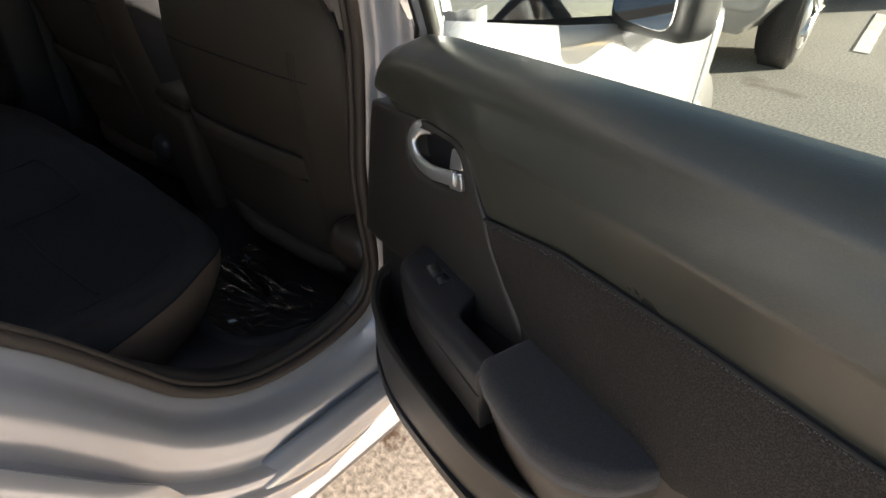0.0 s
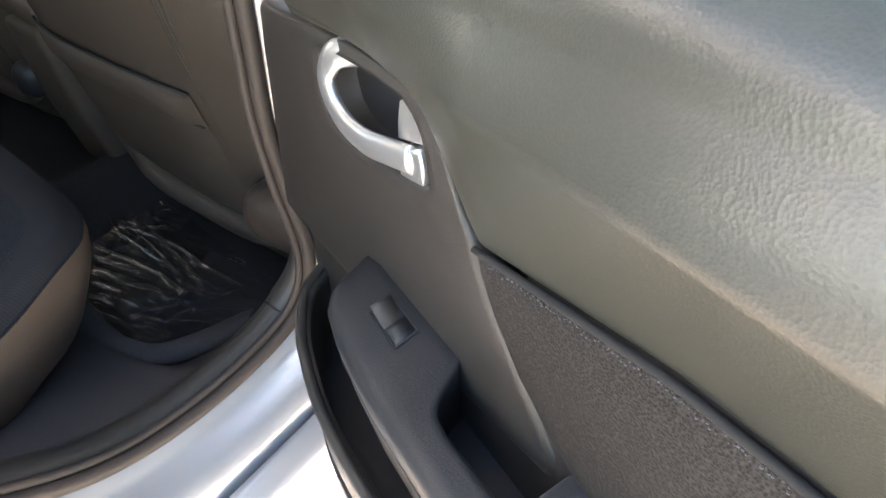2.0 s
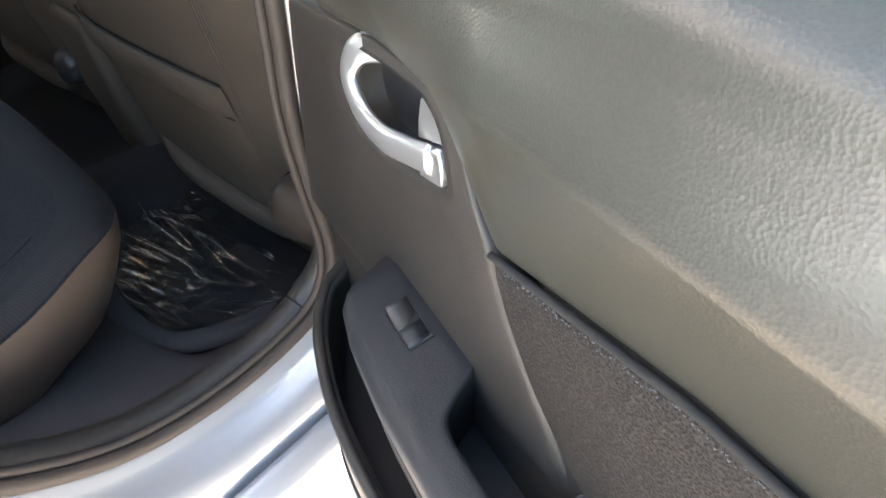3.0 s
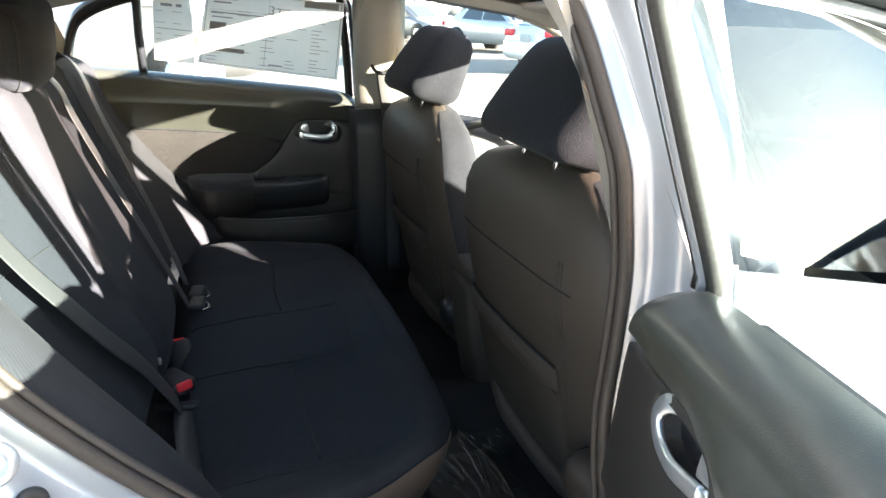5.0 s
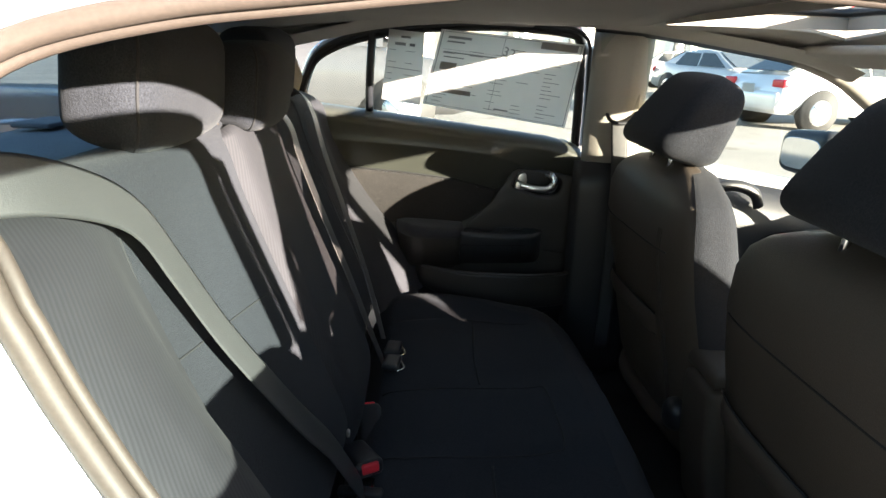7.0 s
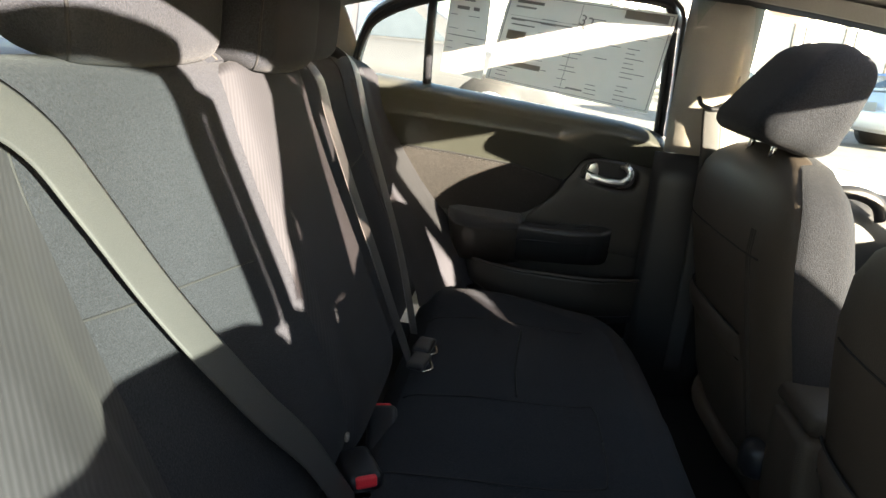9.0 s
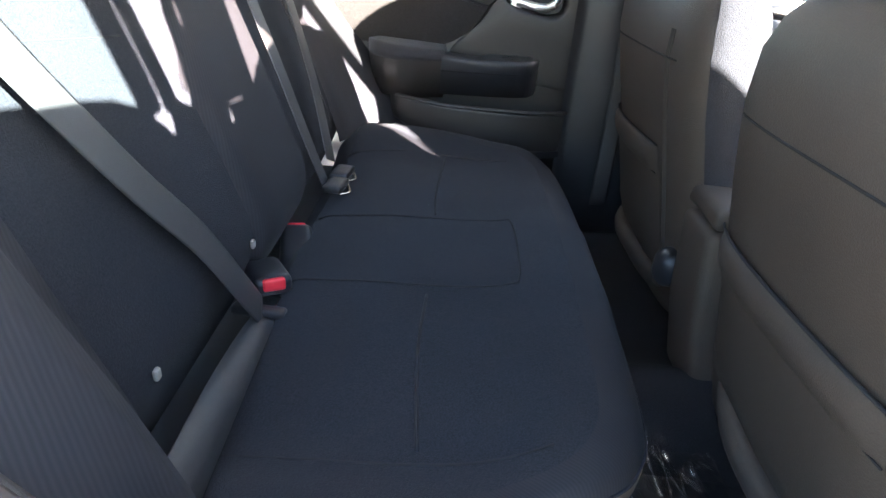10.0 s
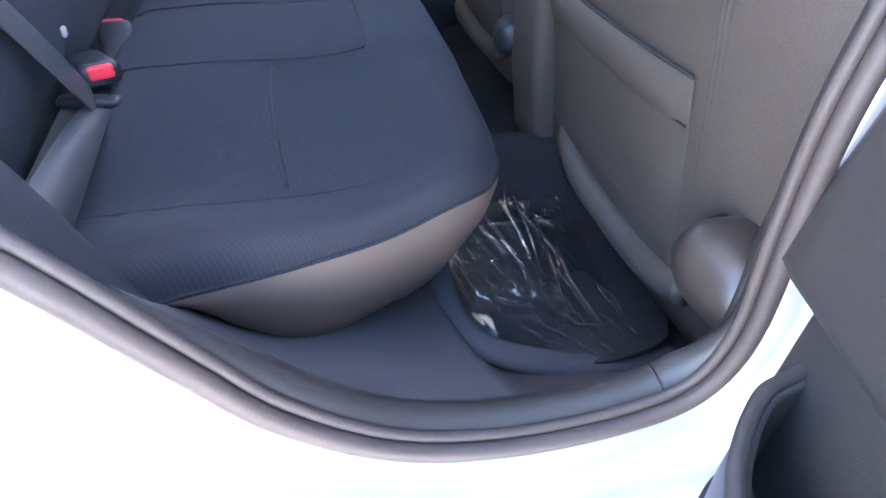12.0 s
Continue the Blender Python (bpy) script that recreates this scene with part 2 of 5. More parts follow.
CONVEX = [False]  # outlines run counter-clockwise, so that the inside lies to the left
SEAL = material("taupe_rubber", (0.056, 0.043, 0.035), 0.6, stain=0.12, grain=0.1, grain_size=300)


SHELF = material("grey_shelf_felt", (0.13, 0.135, 0.145), 0.9, grain=0.25, grain_size=400, bump=0.3, stain=0.08)


# ---- ground ----
def ground_material():
    m = material("sunlit_asphalt", (0.235, 0.217, 0.188), 0.95, grain=0.45, grain_size=70, bump=1.0, stain=0.22, stain_size=0.5)
    t = m.node_tree
    b = t.nodes["Principled BSDF"]
    src = b.inputs["Base Color"].links[0].from_socket
    co = t.nodes.new("ShaderNodeTexCoord").outputs["Object"]
    spots = t.nodes.new("ShaderNodeTexNoise")
    spots.inputs["Scale"].default_value, spots.inputs["Detail"].default_value = 1.7, 9
    t.links.new(co, spots.inputs["Vector"])
    cut = t.nodes.new("ShaderNodeMapRange")
    cut.inputs["From Min"].default_value, cut.inputs["From Max"].default_value = 0.60, 0.68
    t.links.new(spots.outputs["Fac"], cut.inputs["Value"])
    mix = t.nodes.new("ShaderNodeMix")
    mix.data_type = "RGBA"
    mix.inputs["B"].default_value = (0.15, 0.13, 0.105, 1)
    t.links.new(cut.outputs["Result"], mix.inputs["Factor"])
    t.links.new(src, mix.inputs["A"])
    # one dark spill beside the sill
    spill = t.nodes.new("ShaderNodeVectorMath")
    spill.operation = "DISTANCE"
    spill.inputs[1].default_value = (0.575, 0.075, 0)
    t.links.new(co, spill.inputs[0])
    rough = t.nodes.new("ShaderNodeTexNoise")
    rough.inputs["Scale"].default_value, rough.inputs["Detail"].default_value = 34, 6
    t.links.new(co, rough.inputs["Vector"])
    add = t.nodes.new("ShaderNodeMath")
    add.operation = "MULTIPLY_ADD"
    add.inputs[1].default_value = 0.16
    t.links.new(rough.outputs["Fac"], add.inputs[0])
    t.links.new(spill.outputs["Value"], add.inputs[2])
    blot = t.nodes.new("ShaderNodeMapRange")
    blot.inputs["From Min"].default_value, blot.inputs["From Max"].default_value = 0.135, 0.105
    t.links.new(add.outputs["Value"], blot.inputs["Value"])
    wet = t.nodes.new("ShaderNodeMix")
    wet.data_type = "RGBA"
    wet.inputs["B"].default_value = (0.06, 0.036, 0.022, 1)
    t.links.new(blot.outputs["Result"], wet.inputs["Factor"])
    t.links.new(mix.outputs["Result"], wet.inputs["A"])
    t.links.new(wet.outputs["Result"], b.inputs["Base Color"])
    return m


GROUND = ground_material()
bm = bmesh.new()
bmesh.ops.create_grid(bm, x_segments=60, y_segments=60, size=400)
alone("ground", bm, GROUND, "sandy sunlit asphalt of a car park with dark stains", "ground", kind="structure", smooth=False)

# ---- the car's body: passenger side with the open rear doorway ----
DOORWAY = [(-0.025, 0.58), (-0.038, 0.69), (-0.045, 0.77), (-0.042, 0.85), (-0.041, 0.94), (-0.047, 1.00), (-0.068, 1.12), (-0.086, 1.21), (-0.106, 1.250), (-0.150, 1.266),
           (-0.296, 1.275), (-0.438, 1.271), (-0.572, 1.256), (-0.657, 1.244), (-0.738, 1.222), (-0.784, 1.186), (-0.774, 1.145), (-0.734, 1.092), (-0.702, 1.011),
           (-0.660, 0.924), (-0.600, 0.84), (-0.537, 0.765), (-0.495, 0.715), (-0.437, 0.634), (-0.383, 0.563), (-0.304, 0.506), (-0.210, 0.483), (-0.109, 0.488), (-0.047, 0.515)]
EDGE = smooth_line([(0, y, z) for y, z in DOORWAY], 5, closed=True)
MID_Y, MID_Z = -0.36, 0.88


def side_x(z):
    """How far out the doorway's seal lies at a height."""
    return min(0.66, 0.72 - 0.45 * (z - 0.95))


def doorway_ring(grow, out, side=1):
    ring = []
    n = len(EDGE)
    for i, p in enumerate(EDGE):
        t = EDGE[(i + 1) % n] - EDGE[i - 1]
        nrm = Vector((0, t.z, -t.y)).normalized()
        if nrm.dot(Vector((0, p.y - MID_Y, p.z - MID_Z))) < 0:
            nrm = -nrm
        q = p + nrm * grow
        ring.append(Vector((side * (side_x(p.z) + out), q.y, q.z)))
    return ring


JAMB = ((0.006, -0.004), (0.010, 0.008), (0.022, 0.011), (0.027, 0.018), (0.030, 0.030), (0.034, 0.045), (0.040, 0.055), (0.052, 0.062), (0.068, 0.067), (0.083, 0.072), (0.088, 0.080))
car = thing("car", (0, 0, 0), "silver sedan with its rear passenger door wide open", "car")
part("door_jamb", rings([doorway_ring(g, o) for g, o in JAMB]), PAINT, car, "silver painted door jamb")
part("door_seal", tube(doorway_ring(0.0, 0.004), 0.0078, n=10, closed=True), SEAL, car, "taupe rubber door seal")
part("seal_lip", tube(doorway_ring(-0.008, -0.005), 0.0050, n=8, closed=True), SEAL, car)


def ring_run(keep):
    """Indices of one unbroken run of the doorway's edge."""
    ok = [keep(p) for p in EDGE]
    n = len(ok)
    first = next(i for i in range(n) if ok[i] and not ok[i - 1])
    run = []
    while ok[(first + len(run)) % n] and len(run) < n:
        run.append((first + len(run)) % n)
    return run


lower_run = ring_run(lambda p: p.z < 0.92 or (p.y > -0.2 and p.z < 0.95))
trim_lines = []
for g, o in ((-0.011, -0.008), (-0.016, -0.012), (-0.019, -0.022), (-0.016, -0.034), (0.01, -0.042)):
    full, slim, m = doorway_ring(g, o), doorway_ring(-0.006 + 0.25 * (g + 0.011), -0.006 + 0.35 * (o + 0.008)), len(lower_run) - 1
    trim_lines.append([slim[i].lerp(full[i], min(1, (k + 4) / 9, (m - k + 4) / 9, max(0, (0.68 - EDGE[i].z) / 0.10) if EDGE[i].y < -0.3 else max(0, min(1, (0.585 - EDGE[i].z) / 0.07)))) for k, i in enumerate(lower_run)])
part("doorway_trim", rings(trim_lines, closed=False), HARD, car, "taupe plastic trim round the doorway")
joint = min(lower_run, key=lambda i: abs(EDGE[i].y + 0.062) + max(0, EDGE[i].z - 0.6) * 9)
part("trim_joint", tube([line[lower_run.index(joint)] for line in trim_lines[:4]], 0.0014, n=6), GROOVE, car)
upper_run = ring_run(lambda p: p.z > 1.16)
part("roof_edge_trim", rings([[doorway_ring(g, o)[i] for i in upper_run] for g, o in ((-0.006, -0.010), (-0.006, -0.022), (0.004, -0.036), (0.02, -0.05))], closed=False), LINER, car)


order = ring_run(lambda p: p.z < 0.96 or p.y > -0.2 and p.z < 1.0)
part("door_ledge", rings([[doorway_ring(g, o)[i] for i in order] for g, o in ((0.087, 0.079), (0.090, 0.086), (0.093, 0.095), (0.098, 0.098), (0.106, 0.099), (0.109, 0.104), (0.112, 0.112), (0.116, 0.115), (0.135, 0.117))], closed=False), PAINT, car)


def belt_z(y):
    """Height of the body's waist line."""
    return curve1([(-1.4, 1.10), (-0.64, 1.075), (-0.06, 1.01), (0.30, 0.94), (0.75, 0.87), (1.0, 0.83)], y)


def skin_x(z, y):
    """How far out the body's skin lies."""
    x = curve1([(0.18, 0.70), (0.26, 0.755), (0.40, 0.77), (0.60, 0.80), (0.80, 0.805), (1.0, 0.775), (1.10, 0.72), (1.33, 0.60)], z)
    return x - 0.05 * max(0, y - 0.9) ** 2 - 0.06 * max(0, -0.9 - y) ** 2


# sill and quarter panel fill out from the doorway's outer ring
def quarter(u, v):
    y = lerp(-0.42, -1.95, u)
    lo = curve1([(-1.75, 0.30), (-1.55, 0.55), (-1.35, 0.66), (-1.1, 0.66), (-0.92, 0.52), (-0.80, 0.30)], y) if y < -0.80 else 0.30
    edge_y = curve1([(0.30, -0.44), (0.56, -0.46), (0.63, -0.52), (0.76, -0.62), (0.92, -0.745), (1.01, -0.79), (1.10, -0.815)], lerp(lo, belt_z(y), v))
    y = lerp(edge_y, -1.95, u)
    z = lerp(lo, belt_z(y), v)
    return Vector((skin_x(z, y) if u > 0 else skin_x(z, y) - 0.004, y, z))


part("quarter_panel", sheet(quarter, 30, 16, 0.004), PAINT, car)
part("quarter_panel", sheet(lambda u, v: Vector((-quarter(u, v).x, quarter(u, v).y, quarter(u, v).z)), 30, 16, 0.004), PAINT, car)
for side in (1, -1):
    part("sill", sheet(lambda u, v: Vector((side * curve1([(0, 0.735), (0.25, 0.765), (0.5, 0.772), (1, 0.70)], v), lerp(0.95, -0.55, u), curve1([(0, 0.425), (0.25, 0.405), (0.5, 0.37), (1, 0.19)], v))), 24, 12, 0.003), PAINT, car)
    # closed front door, with its window and mirror
    part("front_door_skin", sheet(lambda u, v: Vector((side * skin_x(lerp(0.38, belt_z(lerp(0.005, 0.98, u)), v), 0.4), lerp(0.005, 0.98, u), lerp(0.38, belt_z(lerp(0.005, 0.98, u)), v))), 20, 14, 0.012), PAINT, car)
    part("front_door_skin_edge", tube([(side * (skin_x(lerp(0.4, 1.0, k / 8), 0) - 0.01), 0.004, lerp(0.4, 1.0, k / 8)) for k in range(9)], 0.008), PAINT, car)
    part("fender", sheet(lambda u, v: Vector((side * (skin_x(lerp(curve1([(0, 0.35), (0.13, 0.60), (0.3, 0.68), (0.5, 0.66), (0.7, 0.5), (0.75, 0.3), (1, 0.3)], u), lerp(0.86, 0.72, u), v), 0.6) - 0.30 * max(0, u - 0.08)), lerp(0.985, 1.82, u), lerp(curve1([(0, 0.35), (0.08, 0.60), (0.3, 0.68), (0.5, 0.66), (0.7, 0.5), (0.75, 0.3), (1, 0.3)], u), lerp(0.86, 0.72, u), v))), 24, 10, 0.004), PAINT, car)


def roof_z(x, y):
    return 1.345 - 0.10 * (x / 0.6) ** 2 * 0.55 - 0.55 * max(0, y - 0.25) ** 2 - 0.16 * max(0, -0.45 - y) ** 2


def strip(fn, u0, u1, v0, v1, nu, nv, thick):
    return sheet(lambda u, v: fn(lerp(u0, u1, u), lerp(v0, v1, v)), nu, nv, thick)


def roof(x, y):
    return Vector((x, y, roof_z(x, y)))


def liner(x, y):
    return Vector((x, y, 1.303 - (0.018 + 0.075 * max(0, y)) * (x / 0.55) ** 2 - 1.0 * max(0, y - 0.27) ** 2 - 0.14 * max(0, -0.4 - y) ** 2))


HOLE = (-0.38, 0.36, 0.0, 0.385)
for name, fn, mat, xs, ys, thick in (("roof_panel", roof, PAINT, 0.60, (-1.02, 0.50), 0.004), ("headliner", liner, LINER, 0.55, (-0.98, 0.47), -0.006)):
    x0, x1, y0, y1 = HOLE
    for u0, u1, v0, v1 in ((-xs, xs, ys[0], y0), (-xs, xs, y1, ys[1]), (-xs, x0, y0, y1), (x1, xs, y0, y1)):
        part(name, strip(fn, u0, u1, v0, v1, 16, 12, thick), mat, car)
part("sunroof_glass", strip(lambda x, y: roof(x, y) + Vector((0, 0, 0.012 + 0.05 * max(0, y + 0.36))), HOLE[0], HOLE[1], -0.36, 0.03, 8, 8, 0.005), DARKGLASS, car, "dark tinted sunroof glass slid back over the roof")
part("sunroof_frame", rings([[Vector((x, y, z)) for x, y in ((HOLE[0], HOLE[2]), (HOLE[1], HOLE[2]), (HOLE[1], HOLE[3]), (HOLE[0], HOLE[3]))] for z in (1.288, 1.335)]), BEIGE, car, smooth=False)
part("sunroof_rail", tube([(HOLE[0] + 0.006, HOLE[2], 1.326), (HOLE[0] + 0.006, HOLE[3], 1.322), (HOLE[1] - 0.006, HOLE[3], 1.322), (HOLE[1] - 0.006, HOLE[2], 1.326)], 0.008, n=8), BLACKP, car, "black sunroof rail")
for side in (1, -1):
    # rail between roof and doors
    rail = [(0.52, 1.192, 0.585), (0.40, 1.230, 0.578), (0.26, 1.252, 0.575), (0.09, 1.276, 0.575), (-0.05, 1.291, 0.575), (-0.30, 1.30, 0.575), (-0.57, 1.283, 0.583), (-0.76, 1.245, 0.60), (-0.95, 1.20, 0.60)]
    line = smooth_line([(side * x, y, z) for y, z, x in rail], 5)
    part("roof_rail", rings([[p + Vector((side * o, 0, h)) for p in line] for o, h in ((-0.02, 0.008), (0.004, 0.018), (0.03, 0.022), (0.05, 0.03), (0.052, 0.045), (0.03, 0.06), (0.0, 0.065))], closed=False), PAINT, car)
    part("rail_trim", rings([[p + Vector((side * o, 0, h)) for p in line if p.y > -0.62 or side < 0] for o, h in ((-0.02, 0.006), (-0.035, -0.012), (-0.06, -0.012), (-0.10, 0.01))], closed=False), LINER, car)
    part("front_window_frame", rings([[p + Vector((side * o, 0, h)) for p in line if p.y > -0.12] for o, h in ((-0.02, 0.012), (0.010, 0.000), (0.016, -0.012), (0.011, -0.017), (-0.012, -0.008))], closed=False), BLACKP, car)
    part("windscreen_pillar", tube(smooth_line([(side * 0.575, 0.40, 1.236), (side * 0.590, 0.53, 1.190), (side * 0.605, 0.65, 1.118), (side * 0.65, 0.90, 0.985), (side * 0.70, 1.22, 0.85)], 6), 0.026, 0.022, n=10), BEIGE, car)
    part("rear_pillar", sheet(lambda u, v: Vector((side * (curve1([(0, 0.72), (0.5, 0.655), (0.8, 0.60), (1, 0.50)], v) - 0.03 * u), lerp(-0.80 - 0.04 * v, lerp(-1.38, -1.00, v), u), lerp(1.06, 1.285 - 0.05 * u, v ** 0.85))), 12, 14, 0.012), BEIGE, car, "light grey rear pillar trim")

    edge = [Vector((side * 0.60, y, curve1([(-1.02, 1.185), (-0.95, 1.205), (-0.76, 1.250), (-0.57, 1.288), (-0.40, 1.30)], y))) for y in [lerp(-0.40, -1.02, k / 14) for k in range(15)]]
    part("quarter_liner", rings([edge, [Vector((side * 0.565, p.y, max(p.z + 0.012, liner(0.53, p.y).z - 0.012))) for p in edge], [liner(side * 0.51, p.y) - Vector((0, 0, 0.003)) for p in edge]], closed=False), LINER, car)

# passenger side post: painted outside, light trim inside
def post_inner(u, v):
    z = lerp(0.955, 1.262, v)
    yl = curve1([(0.955, -0.013), (1.075, -0.050), (1.206, -0.098), (1.264, -0.128)], z)
    yr = curve1([(0.955, -0.038), (0.977, -0.044), (1.093, -0.077), (1.21, -0.118), (1.262, -0.146)], z)
    xo = side_x(z) - 0.012
    line = [Vector((xo, yr + 0.012, z)), Vector((0.597, yl, z)), Vector((0.600, yl + 0.085, z)), Vector((0.66 - 0.2 * (z - 0.95), yl + 0.15, z))]
    k = min(2, int(u * 3))
    return line[k].lerp(line[k + 1], u * 3 - k)


part("post_trim", sheet(post_inner, 12, 14), BEIGE, car, "light grey upper post trim", smooth=False)
part("post_trim", sheet(lambda u, v: Vector((curve1([(0, 0.63), (0.3, 0.58), (0.7, 0.58), (1, 0.66)], u), lerp(-0.015, 0.13, u), lerp(0.36, 0.955, v))), 8, 8, 0.004), HARD, car)
part("post_skin", sheet(lambda u, v: Vector((curve1([(0.4, 0.735), (0.95, 0.735), (1.28, 0.625)], lerp(0.4, 1.28, v)), lerp(0.01, 0.09, u) - 0.09 * max(0, v - 0.6), lerp(0.4, 1.28, v))), 6, 16, 0.004), PAINT, car)
# driver side post
part("post_trim", sheet(lambda u, v: Vector((-curve1([(0, 0.66), (0.25, 0.63), (0.75, 0.62), (1, 0.67)], u) + 0.16 * max(0, lerp(0.95, 1.28, v) - 1.05), lerp(-0.078, 0.072, u) - 0.004 * v, lerp(0.955, 1.28, v))), 10, 10, 0.004), BEIGE, car, "light grey post trim")
part("post_trim", sheet(lambda u, v: Vector((-0.65 + 0.02 * math.sin(math.pi * u), lerp(-0.10, 0.10, u), lerp(0.34, 0.955, v))), 8, 8, 0.004), BLACKP, car)

# floor, tunnel, shelf, dashboard, glass
part("floor_pan", sheet(lambda u, v: Vector((lerp(-0.70, 0.66, u), lerp(-0.42, 1.3, v), 0.285 + 0.09 * math.exp(-((lerp(-0.70, 0.66, u)) / 0.11) ** 2) + 0.06 * max(0, abs(lerp(-0.70, 0.66, u)) - 0.6) / 0.1)), 40, 20, -0.01), CARPET, car, "black carpeted floor")
part("underbody", rbox((0, -0.1, 0.22), (1.42, 3.4, 0.06), 0.02), BLACKP, car)
part("parcel_shelf", sheet(lambda u, v: Vector((lerp(-0.62, 0.62, u), lerp(-0.80, -1.32, v), 1.055 - 0.01 * v)), 10, 8, 0.02), SHELF, car, "dark felt parcel shelf")
part("tether_cover", rbox((-0.33, -1.27, 1.058), (0.13, 0.075, 0.010), 0.004), SHELF, car, "grey tether anchor cover")
part("rear_window", sheet(lambda u, v: Vector((lerp(-0.60, 0.60, u) * lerp(0.92, 1.05, v), lerp(-0.98, -1.42, v), lerp(1.27, 1.06, v) - 0.05 * (2 * u - 1) ** 2)), 12, 6), REARGLASS, car)
part("boot_lid", sheet(lambda u, v: Vector((lerp(-0.66, 0.66, u), lerp(-1.42, -2.05, v) - 0.03 * math.sin(math.pi * u), 1.05 - 0.02 * (2 * u - 1) ** 2 - 0.25 * max(0, v - 0.8))), 12, 10, 0.004), PAINT, car)
part("rear_bumper", rbox((0, -2.05, 0.60), (1.50, 0.20, 0.75), 0.09), PAINT, car)
part("windscreen", sheet(lambda u, v: Vector((lerp(-0.60, 0.60, u) * lerp(0.95, 1.12, v), lerp(0.48, 1.34, v) - 0.10 * (2 * u - 1) ** 2 * (0.5 + 0.5 * v), lerp(1.262, 0.86, v) - 0.03 * (2 * u - 1) ** 2)), 12, 8), SCREEN, car)
part("bonnet", sheet(lambda u, v: Vector((lerp(-0.70, 0.70, u) * (1 - 0.30 * v), lerp(1.24, 1.93, v) - 0.10 * (2 * u - 1) ** 2, 0.88 - 0.14 * v ** 1.5 - 0.05 * (2 * u - 1) ** 2)), 14, 10, 0.004), PAINT, car)
part("front_bumper", rbox((0, 1.86, 0.50), (1.06, 0.24, 0.48), 0.11), PAINT, car)
part("dashboard", rbox((0, 0.98, 0.73), (1.30, 0.55, 0.30), 0.09), BLACKP, car, "black dashboard")
console = part("centre_console", rbox((-0.075, 0.40, 0.475), (0.138, 0.70, 0.32), 0.020, n=4, fn=lambda p, q: (p.x * (1 - 0.10 * q.z), p.y - 0.012 * q.z + 0.02 * max(0, -q.z), p.z)), SEATVINYL, car, "dark vinyl centre console")
part("console_lid", rbox((-0.075, 0.21, 0.658), (0.136, 0.34, 0.040), 0.014, n=4, fn=lambda p, q: (p.x, p.y, p.z + 0.004 * (1 - q.x ** 2))), SEATVINYL, console, "padded armrest lid")
for side in (1, -1):
    part("side_window", sheet(lambda u, v: Vector((side * (skin_x(0.99, 0) - 0.05 - 0.14 * v), lerp(-0.01 - 0.07 * v, lerp(0.95, 0.46, v), u), lerp(belt_z(lerp(0.03, 0.9, u)), curve1([(0, 1.285), (0.6, 1.25), (1, 1.20)], u), v))), 12, 8), WARMGLASS if side > 0 else GLASS, car)
    part("front_door_trim", sheet(lambda u, v: Vector((side * curve1([(0, 0.66), (0.5, 0.655), (0.85, 0.665), (1, 0.72)], v), lerp(0.04, 0.98, u), lerp(0.34, belt_z(lerp(0.04, 0.98, u)) - 0.03, v))), 16, 14, 0.01), BLACKP, car, "black front door trim")
    mx, my, mz, aim = (0.860, 0.50, 0.972, -20) if side > 0 else (-0.90, 0.70, 0.955, 16)
    swing = Matrix.Rotation(radians(aim), 3, "Z")
    mirror = part("side_mirror", rbox((mx, my, mz), (0.186, 0.105, 0.140), 0.034, n=6, turn=swing, fn=lambda p, q: (p.x, p.y * (1 - 0.25 * max(0, q.y) * abs(q.x)), p.z * (1 - 0.10 * q.x * side))), BLACKP, car, "black side mirror")
    lens = [Vector((0.070 * abs(math.cos(a)) ** 0.45 * (1 if math.cos(a) > 0 else -1), 0, 0.047 * abs(math.sin(a)) ** 0.5 * (1 if math.sin(a) > 0 else -1))) for a in [2 * math.pi * k / 40 for k in range(40)]]
    part("mirror_glass", rings([[Vector((mx, my, mz)) + swing @ (v * g + Vector((0, d, 0))) for v in lens] for g, d in ((1.0, -0.045), (1.0, -0.0545), (0.97, -0.0565), (0.02, -0.0565))], caps=True), MIRROR, mirror, "bright mirror glass", smooth=False)
    part("mirror_foot", tube([(side * 0.772, my + 0.06, mz - 0.125), (side * 0.80, my + 0.045, mz - 0.09), (side * 0.85, my + 0.02, mz - 0.05)], 0.045, 0.02, n=10), PAINT, car)
    # unseen filler panel, added to keep sun off the driver seat
    part("sun_block_panel", sheet(lambda u, v: Vector((side * (lerp(0.705, 0.70, u) - 0.06 * v), lerp(0.82, 1.10, u), lerp(belt_z(lerp(0.82, 1.10, u)) - 0.03, lerp(0.99, 0.90, u), v))), 8, 6, 0.008), BLACKP, car, "black panel added in the window corner to block sun")
for side, y in ((1, 1.27), (-1, 1.27), (1, -1.25), (-1, -1.25)):
    inset = 0.06 if y > 0 else 0.0
    wheel = part("wheel", tube([(side * (x - inset), y, 0.31) for x in (0.56, 0.60, 0.72, 0.755)], 0.31, n=28), RUBBER, car)
    part("rim", tube([(side * (0.74 - inset), y, 0.31), (side * (0.765 - inset), y, 0.31)], 0.215, n=24), CHROME, wheel)


# ---- rear doors ----
def door_place(side):
    """Door coordinates u (from the hinge), w (into the cabin), z to the world: the passenger's stands open, the driver's is shut."""
    if side > 0:
        a = radians(70)
        o, du, dw = Vector((0.773, -0.081, 0)), Vector((math.sin(a), -math.cos(a), 0)), Vector((-math.cos(a), -math.sin(a), 0))
    else:
        o, du, dw = Vector((-0.685, -0.085, 0)), Vector((0, -1, 0)), Vector((1, 0, 0))
    return lambda u, w, z: o + du * u + dw * w + Vector((0, 0, z))


